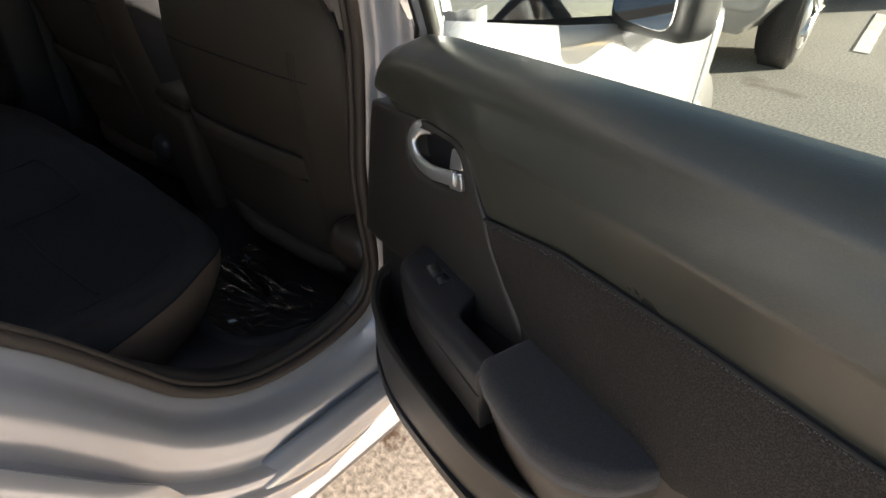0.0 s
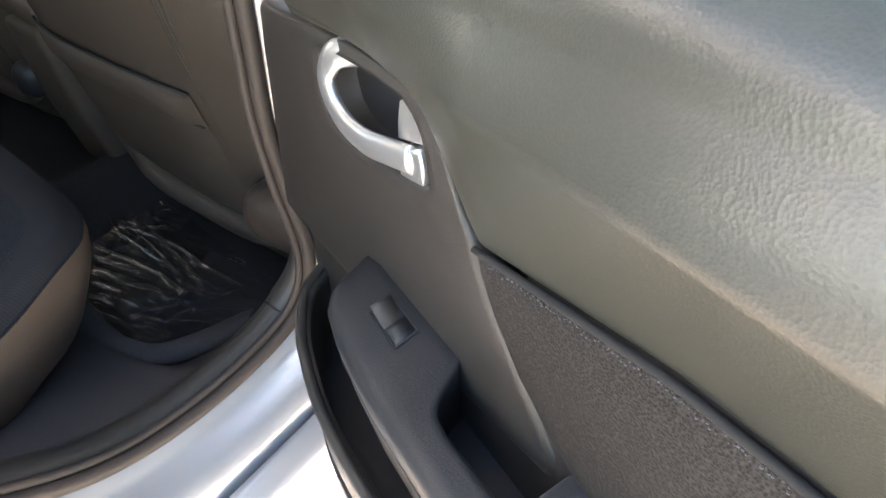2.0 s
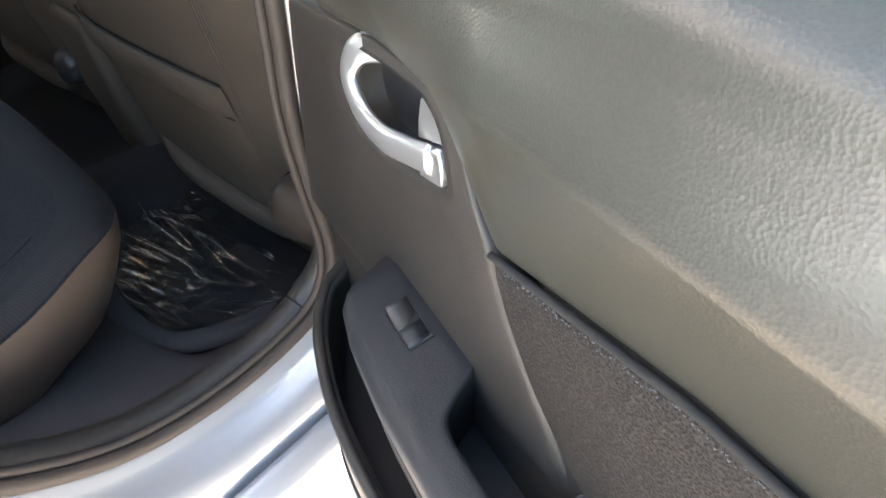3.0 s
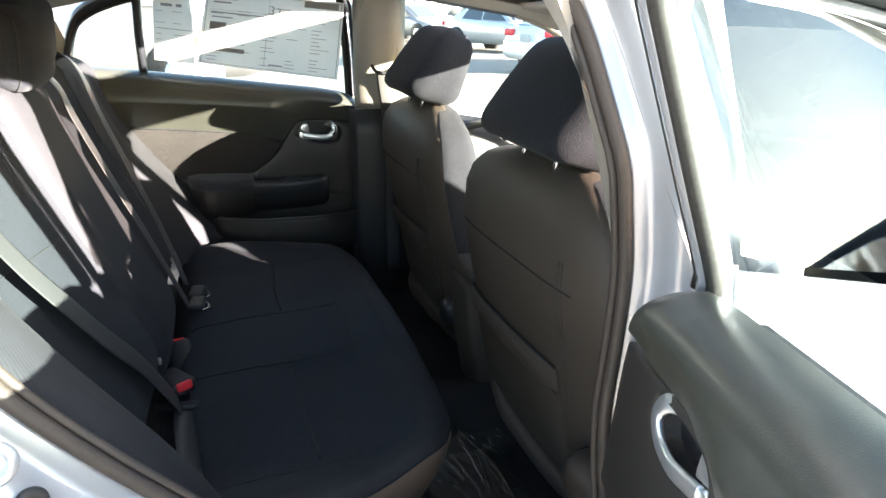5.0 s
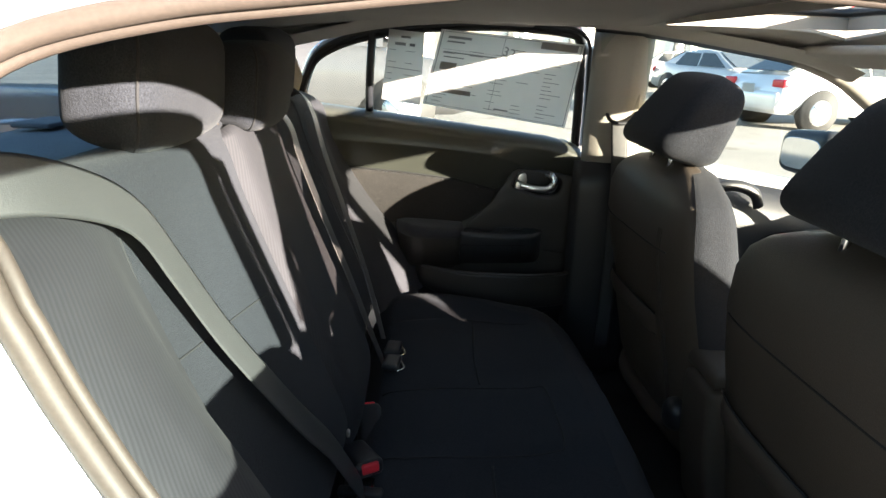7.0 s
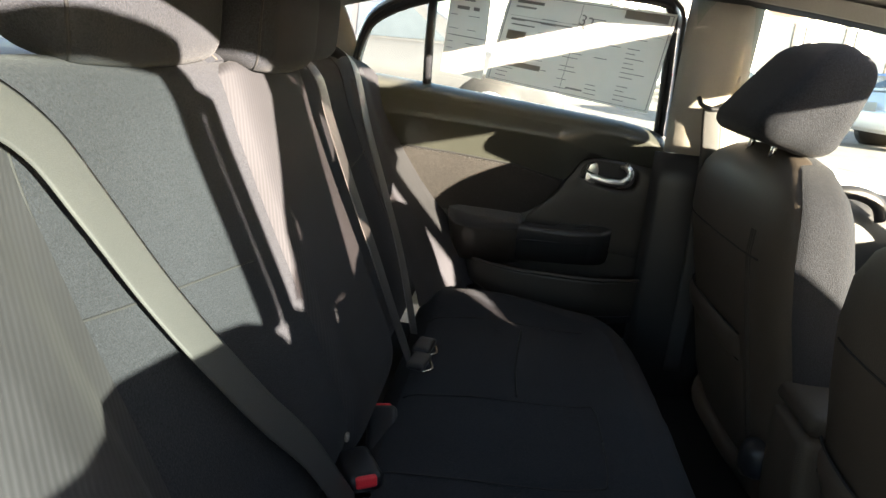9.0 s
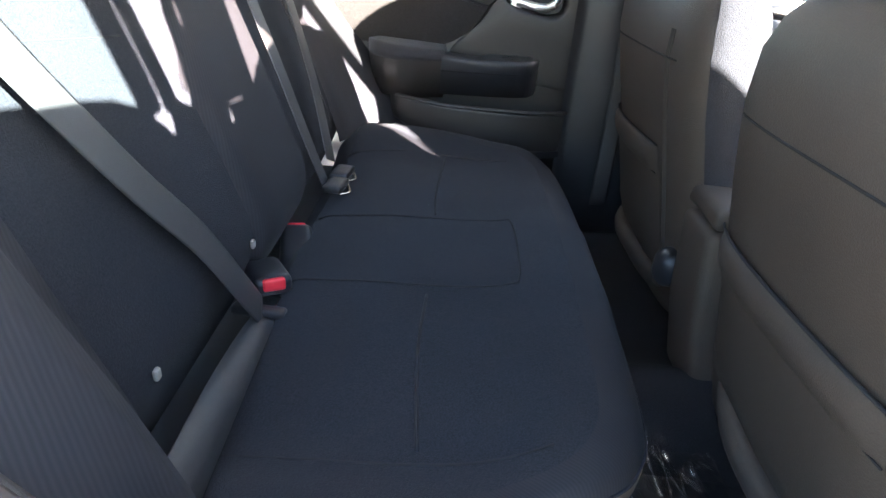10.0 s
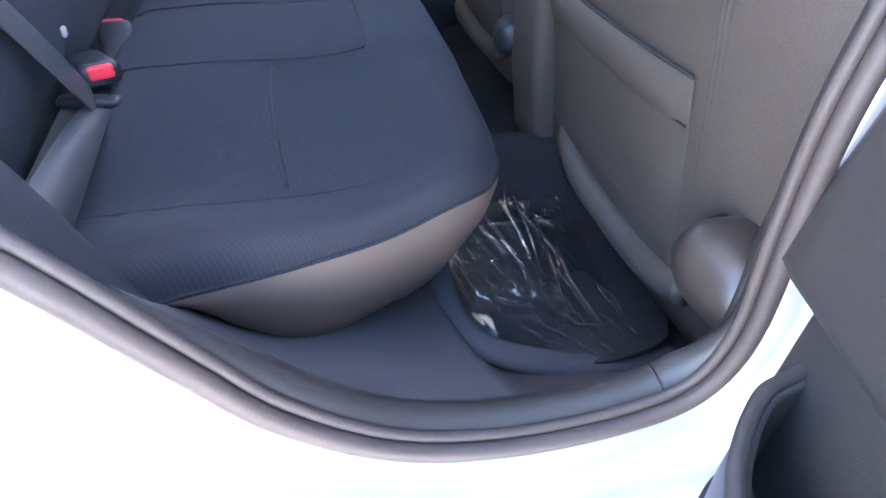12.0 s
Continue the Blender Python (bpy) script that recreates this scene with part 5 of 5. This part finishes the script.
part("mat_carpet", prism(mat_outline, lambda a, b, c: Vector((a, b, c + 0.03 * max(0, a - 0.42) / 0.06)), 0.296, 0.306, 0.003), CARPET, mat)
part("mat_edge", tube(smooth_line([(0.16, -0.150, 0.312), (0.26, -0.172, 0.325), (0.36, -0.178, 0.335), (0.43, -0.160, 0.342), (0.466, -0.110, 0.342), (0.478, -0.03, 0.325), (0.470, 0.05, 0.300), (0.45, 0.12, 0.285)], 6), 0.020, 0.015, n=10), SILLCLOTH, mat, "rolled grey mat edge")
FILM = bpy.data.materials.new("clear_film")
FILM.use_nodes = True
ft = FILM.node_tree
ft.nodes.remove(ft.nodes["Principled BSDF"])
fa, fb, fm, ff = ft.nodes.new("ShaderNodeBsdfTransparent"), ft.nodes.new("ShaderNodeBsdfGlossy"), ft.nodes.new("ShaderNodeMixShader"), ft.nodes.new("ShaderNodeLayerWeight")
fb.inputs["Roughness"].default_value = 0.06
fp = ft.nodes.new("ShaderNodeMath")
fp.operation = "MULTIPLY_ADD"
fp.inputs[1].default_value, fp.inputs[2].default_value = 0.50, 0.05
ft.links.new(ff.outputs["Facing"], fp.inputs[0])
ft.links.new(fp.outputs["Value"], fm.inputs["Fac"])
ft.links.new(fa.outputs["BSDF"], fm.inputs[1])
ft.links.new(fb.outputs["BSDF"], fm.inputs[2])
ft.links.new(fm.outputs["Shader"], ft.nodes["Material Output"].inputs["Surface"])


def crumple(u, v):
    x, y = lerp(0.04, 0.475, u), lerp(-0.155, 0.075, v) + 0.03 * (0.5 - u)
    q = Vector((x * 5 + y * 4, y * 27 - x * 7, 0))
    ridge = abs(noise.noise(q)) + 0.4 * abs(noise.noise(q * 2.1))
    fold = max(0, 1 - ridge / 0.15) ** 1.3
    swell = noise.noise(Vector((x * 7, y * 9, 3)))
    near = max(0, min(1, (x - 0.28) / 0.1))
    fold += 0.9 * near * max(0, 1 - abs(noise.noise(Vector((x * 20 - y * 13, y * 7 + x * 4, 5)))) / 0.16)
    fold *= min(1, v * 7)
    # two long standing creases towards the sill
    for ax, ay, bx, by in ((0.33, -0.020, 0.445, -0.002), (0.355, -0.050, 0.475, 0.010)):
        k = max(0, min(1, ((x - ax) * (bx - ax) + (y - ay) * (by - ay)) / ((bx - ax) ** 2 + (by - ay) ** 2)))
        away = math.hypot(x - lerp(ax, bx, k), y - lerp(ay, by, k))
        fold += 2.4 * max(0, 1 - away / 0.010)
    return Vector((x, y, 0.318 + (0.005 + 0.02 * max(0, x - 0.25)) * fold + 0.0012 * noise.noise(q * 3.0) + 0.002 * swell + 0.08 * max(0, x - 0.43)))


film = thing("plastic_film", (0.27, -0.04, 0.31), "crumpled clear plastic film over the floor mat", "plastic film")
part("film_sheet", sheet(crumple, 150, 110), FILM, film)
r = random.Random(11)
folds = [[(0.395, -0.065), (0.43, -0.045), (0.480, 0.004)], [(0.432, -0.080), (0.447, -0.055), (0.482, -0.028)], [(0.10, -0.004), (0.20, -0.012), (0.305, -0.024)], [(0.16, 0.015), (0.28, -0.002), (0.39, -0.018)], [(0.18, -0.118), (0.20, -0.105), (0.225, -0.088)], [(0.17, -0.09), (0.21, -0.082), (0.25, -0.06)], [(0.02, 0.0), (0.08, -0.014), (0.15, -0.03)], [(0.25, 0.02), (0.34, 0.012), (0.42, 0.022)]]
for pts in folds:
    line = smooth_line([(x, y, 0.327 + 0.08 * max(0, x - 0.43)) for x, y in pts], 8)
    wide, tall = r.uniform(0.004, 0.007), r.uniform(0.006, 0.012)
    part("film_fold", sheet(lambda u, v: line[round(u * (len(line) - 1))] + Vector((0.002 * math.sin(9 * u), lerp(-wide, wide, v), tall * math.sin(math.pi * v) * math.sin(math.pi * u) ** 0.5 + 0.002 * noise.noise(Vector((u * 9, v * 2, wide * 900))))), len(line) - 1, 8), FILM, film)
SILL = [(-0.56, 0.80), (-0.495, 0.715), (-0.437, 0.634), (-0.383, 0.563), (-0.304, 0.506), (-0.21, 0.483), (-0.109, 0.488), (-0.047, 0.515), (0.02, 0.60)]


def sill_slope(u, v):
    """Moulded carpet from the doorway's trim down to the cushion and the mat."""
    y = lerp(0.03, -0.465, u)
    x1, z1 = 0.643, curve1(SILL, y) + 0.014
    x0 = curve1([(-0.56, 0.48), (-0.40, 0.43), (-0.30, 0.34), (-0.19, 0.30), (-0.165, 0.40), (-0.14, 0.45), (0.03, 0.485)], y)
    z0 = curve1([(-0.56, 0.57), (-0.48, 0.515), (-0.43, 0.468), (-0.40, 0.444), (-0.36, 0.420), (-0.33, 0.402), (-0.25, 0.36), (-0.17, 0.322), (0.03, 0.315)], y)
    if v < 0.2:
        return Vector((lerp(x0 - 0.05, x0, v / 0.2), y, lerp(0.30, z0, v / 0.2)))
    k = (v - 0.2) / 0.8
    return Vector((lerp(x0, x1, k), y, lerp(z0, z1, k ** 1.35)))


part("sill_carpet", sheet(sill_slope, 60, 24), SILLCLOTH, car, "grey moulded sill carpet")


# ---- sheets on the driver side rear window ----
def sheet_on_glass(corners, rows, label):
    """A paper stuck inside the far rear window: corners (y, z) from the lower rear one round, with printed bars."""
    glass_x = lambda z: -0.725 + 0.40 * (z - 1.0) + 0.012
    (ya, za), (yb, zb), (yc, zc), (yd, zd) = corners

    def place(a, b, o):
        y, z = lerp(lerp(ya, yb, a), lerp(yd, yc, a), b), lerp(lerp(za, zb, a), lerp(zd, zc, a), b)
        return Vector((glass_x(z) + o, y, z))

    s = alone("window_sticker", prism([(0, 0), (1, 0), (1, 1), (0, 1)], place, 0.0, 0.001), PAPER, label, "window sticker", "window papers", smooth=False)
    for a, b, c, d in rows:
        part("printed_bar", prism([(a, b), (c, b), (c, d), (a, d)], place, 0.0015, 0.0018), INK, s, smooth=False)
    return s


def fine_print(seed, columns, lines):
    """Short printed lines, set in columns."""
    r = random.Random(seed)
    out = []
    for a in range(columns):
        for b in range(lines):
            if r.random() < 0.62:
                x0, y0 = 0.05 + 0.9 * a / columns, 0.07 + 0.74 * b / lines
                out.append((x0, y0, x0 + r.uniform(0.3, 0.8) * 0.9 / columns, y0 + 0.008))
    return out


big = sheet_on_glass([(-0.505, 1.089), (-0.122, 1.033), (-0.108, 1.246), (-0.462, 1.272)], [(0.06, 0.90, 0.22, 0.93), (0.06, 0.85, 0.18, 0.87), (0.05, 0.72, 0.42, 0.735), (0.06, 0.66, 0.20, 0.675), (0.05, 0.50, 0.16, 0.60), (0.20, 0.56, 0.42, 0.575), (0.70, 0.90, 0.96, 0.975), (0.06, 0.20, 0.30, 0.26), (0.48, 0.08, 0.58, 0.10), (0.50, 0.84, 0.60, 0.85), (0.04, 0.76, 0.96, 0.763), (0.015, 0.02, 0.985, 0.026), (0.015, 0.975, 0.985, 0.981), (0.015, 0.02, 0.02, 0.98), (0.98, 0.02, 0.985, 0.98), (0.445, 0.06, 0.448, 0.97)] + fine_print(4, 5, 15), "large printed paper sheet stuck inside the rear window")
small = sheet_on_glass([(-0.611, 1.098), (-0.512, 1.084), (-0.502, 1.262), (-0.588, 1.268)], [(0.35, 0.90, 0.62, 0.93), (0.20, 0.80, 0.50, 0.84), (0.60, 0.80, 0.75, 0.84), (0.1, 0.48, 0.95, 0.49)] + fine_print(7, 2, 9), "narrow printed paper sheet stuck inside the rear window")
digits = bpy.data.curves.new("digits", "FONT")
digits.body, digits.size, digits.extrude = "32", 0.032, 0.0003
tmp = new("digits", digits)
me = bpy.data.meshes.new_from_object(tmp.evaluated_get(bpy.context.evaluated_depsgraph_get()))
bpy.data.objects.remove(tmp)
lettering = new("printed_number", me)
me.materials.append(INK)
lettering.matrix_basis = Matrix.Translation((-0.622, -0.312, 1.216)) @ Matrix(((0, 0.37, 1, 0), (1, 0, 0, 0), (-0.08, 0.93, 0, 0), (0, 0, 0, 1)))
lettering.parent = big


# ---- parked cars ----
TYRE, LAMP = RUBBER, material("tail_lamp", (0.55, 0.03, 0.04), 0.25, stain=0.05)
NIGHT = material("car_glass", (0.05, 0.06, 0.07), 0.08, stain=0.1)


def paint(name, colour):
    return material(name, colour, 0.3, metal=0.35, stain=0.05, coat=0.8)


SILVER2, WHITE2, DARK2, RED2, GREY2, BLUE2 = paint("pale_silver", (0.55, 0.55, 0.55)), paint("white_paint", (0.8, 0.8, 0.8)), paint("dark_paint", (0.04, 0.045, 0.05)), paint("red_paint", (0.45, 0.03, 0.04)), paint("grey_paint", (0.22, 0.23, 0.24)), paint("blue_paint", (0.05, 0.10, 0.22))


def parked_car(m, body, label, tall=0.0):
    """A parked car, nose along +y, built round its own origin and set at the pose m."""
    top = thing("parked_car", (0, 0, 0), label, "car", "parked cars")
    low = [(-2.2, 0.62, 0.30), (-2.1, 0.93, 0.28), (-1.6, 1.02, 0.26), (-0.9, 1.0, 0.24), (0.8, 0.96, 0.24), (1.2, 0.90, 0.25), (2.0, 0.76, 0.27), (2.25, 0.55, 0.34)]
    secs = []
    for y, hi, lo in low:
        hi += tall * 0.5
        w = 0.86 - 0.10 * max(0, abs(y) - 1.7)
        secs.append([Vector((x * w, y, z)) for x, z in ((-0.80, lo), (-0.95, lerp(lo, hi, 0.25)), (-1.0, lerp(lo, hi, 0.55)), (-0.95, lerp(lo, hi, 0.88)), (-0.82, hi), (0.82, hi), (0.95, lerp(lo, hi, 0.88)), (1.0, lerp(lo, hi, 0.55)), (0.95, lerp(lo, hi, 0.25)), (0.80, lo))])
    part("body", rings(secs, caps=True), body, top)
    ca = [(-1.95 + tall * 0.1, 0.98, 0.70), (-1.05 - tall * 0.9, 1.40, 0.56), (-0.3, 1.45, 0.57), (0.25, 1.42, 0.56), (1.15, 0.93, 0.70)]
    cab, win = [], []
    for y, z, w in ca:
        z += tall
        b = 0.92 + tall * 0.5
        cab.append([Vector((x, y, q)) for x, q in ((-0.74, b), (-w, z - 0.04), (-w + 0.08, z), (w - 0.08, z), (w, z - 0.04), (0.74, b))])
    part("cabin", rings(cab, closed=False), body, top)
    for sgn in (1, -1):
        for ya, yb, yc, yd in ((-1.25, -0.28, -0.30, -0.95 - tall), (-0.22, 0.85, 0.25, -0.22)):
            pane = part("side_pane", prism([(ya, 0.98 + tall * 0.5), (yb, 0.96 + tall * 0.5), (yc, 1.34 + tall), (yd, 1.36 + tall)], lambda y, z, o: Vector((sgn * (0.745 - 0.37 * (z - 0.92 - tall * 0.5) / (1 + tall) + o), y, z)), 0.0, 0.012), NIGHT, top, smooth=False)
    part("rear_pane", prism([(-0.55, 0), (0.55, 0), (0.48, 1), (-0.48, 1)], lambda x, t, o: Vector((x, lerp(-1.88, -1.15 - tall * 0.8, t) - 0.02 - o, lerp(1.02 + tall * 0.5, 1.37 + tall, t) + 0.01 + o)), 0.0, 0.012), NIGHT, top, smooth=False)
    part("windscreen", prism([(-0.60, 0), (0.60, 0), (0.48, 1), (-0.48, 1)], lambda x, t, o: Vector((x, lerp(1.10, 0.30, t) + 0.03 + o, lerp(0.97 + tall * 0.5, 1.39 + tall, t) + 0.01)), 0.0, 0.012), NIGHT, top, smooth=False)
    for sgn in (1, -1):
        part("tail_lamp", rbox((sgn * 0.66, -2.12, 0.82 + tall * 0.4), (0.32, 0.12, 0.14), 0.04), LAMP, top, "red tail lamp")
        part("head_lamp", rbox((sgn * 0.60, 2.10, 0.68), (0.34, 0.16, 0.12), 0.04), CHROME, top)
        part("door_handle", rbox((sgn * 0.865, -0.15, 0.86 + tall * 0.4), (0.02, 0.16, 0.025), 0.008), body, top)
        for y in (-1.35, 1.38):
            part("wheel_arch", tube([(sgn * 0.70, y, 0.34), (sgn * 0.864, y, 0.34)], 0.40, n=24), TYRE, top, "dark wheel arch")
            w = part("wheel", tube([(sgn * 0.66, y, 0.32), (sgn * 0.872, y, 0.32)], 0.32, n=24), TYRE, top)
            part("rim", tube([(sgn * 0.86, y, 0.32), (sgn * 0.879, y, 0.32)], 0.23, n=20), CHROME, w)
            for k in range(5):
                a = 2 * math.pi * k / 5
                part("spoke", tube([(sgn * 0.885, y, 0.32), (sgn * 0.882, y + 0.2 * math.cos(a), 0.32 + 0.2 * math.sin(a))], 0.028, 0.01, n=6), CHROME, w)
    part("rear_bumper", rbox((0, -2.15, 0.50 + tall * 0.3), (1.55, 0.22, 0.36), 0.09), body, top)
    part("number_plate", rbox((0, -2.245, 0.72 + tall * 0.3), (0.32, 0.02, 0.16), 0.006), PAPER, top)
    top.matrix_basis = m
    return top


GUNMETAL = material("gunmetal_paint", (0.085, 0.085, 0.088), 0.3, metal=0.3, stain=0.05, coat=0.6)
parked_car(pose(-9.0, -2.49, 0, 0, 0, 0) @ Matrix.Scale(1.2, 4), GUNMETAL, "grey off-roader parked alongside with bright alloy wheels", 0.2)
parked_car(pose(-11.4, 7.75, 0, 0, 0, 12), WHITE2, "white sedan parked across the lane, tail towards us")
parked_car(pose(-18.4, 8.45, 0, 0, 0, -70), SILVER2, "silver sedan parked in the far row")
parked_car(pose(-25.5, 7.4, 0, 0, 0, -65), GREY2, "grey sedan parked in the far row")
parked_car(pose(-20.5, 15.2, 0, 0, 0, -20), RED2, "red sedan in the far row")
parked_car(pose(-23.5, 14.6, 0, 0, 0, -20), DARK2, "dark sedan in the far row")
parked_car(pose(-26.5, 14.2, 0, 0, 0, -20), BLUE2, "blue sedan in the far row")
parked_car(pose(-30.0, 12.0, 0, 0, 0, -70), WHITE2, "white sedan at the end of the far row")
parked_car(pose(-32.0, 4.5, 0, 0, 0, -80), SILVER2, "pale sedan at the far side of the lane")
parked_car(pose(-0.45, 5.25, 0, 0, 0, 2), SILVER2, "light silver off-roader with dark bumper ahead", 0.3)
parked_car(pose(0.95, 9.4, 0, 0, 0, 2), DARK2, "black off-roader parked ahead", 0.3)
parked_car(pose(-0.4, -5.4, 0, 0, 0, 3), SILVER2, "silver sedan parked behind")
parked_car(pose(3.6, 16.0, 0, 0, 0, 85), WHITE2, "white hatchback crossing the far lane", 0.15)

LINE = material("lane_paint", (0.62, 0.60, 0.55), 0.9, stain=0.25, stain_size=9)
for n, (x, y, ln, turn) in enumerate(((0.70, 5.2, 1.4, 4), (3.6, 6.2, 3.0, -8), (-8.0, -2.6, 4.5, 0), (-5.0, 3.9, 6.0, 68))):
    tagged(part("parking_line", rbox((x, y, 0.004), (0.10, ln, 0.004), 0.001, n=1, turn=Matrix.Rotation(radians(turn), 3, "Z")), LINE, None, smooth=False), "worn white painted parking line", "road marking", "parking lines", "structure")

WALLM = material("pale_render", (0.62, 0.60, 0.57), 0.9, stain=0.1, stain_size=1.5)
hall = thing("showroom_building", (-40, 22, 0), "long pale showroom with white columns and red signs", "building")
turn = Matrix.Rotation(radians(28), 3, "Z")
spot = lambda x, y, z: turn @ Vector((x, y, 0)) + Vector((-44, 24, z))
part("wall", rbox(spot(0, 0, 3.0), (1.0, 60, 6.0), 0.05, n=1, turn=turn), WALLM, hall, smooth=False)
part("roof", rbox(spot(0.5, 0, 6.3), (3.0, 61, 0.6), 0.05, n=1, turn=turn), WALLM, hall, smooth=False)
for k in range(14):
    y = -27 + 4.1 * k
    part("column", rbox(spot(1.4, y, 3.0), (0.5, 0.5, 6.0), 0.05, n=1, turn=turn), WHITE2, hall, smooth=False)
    part("shop_window", rbox(spot(0.55, y + 2.05, 2.2), (0.1, 3.2, 3.4), 0.02, n=1, turn=turn), NIGHT, hall, smooth=False)
for y in (-12, 4, 20):
    part("sign", rbox(spot(1.6, y, 4.8), (0.2, 4.0, 0.9), 0.05, n=1, turn=turn), LAMP, hall, "plain red sign board", smooth=False)
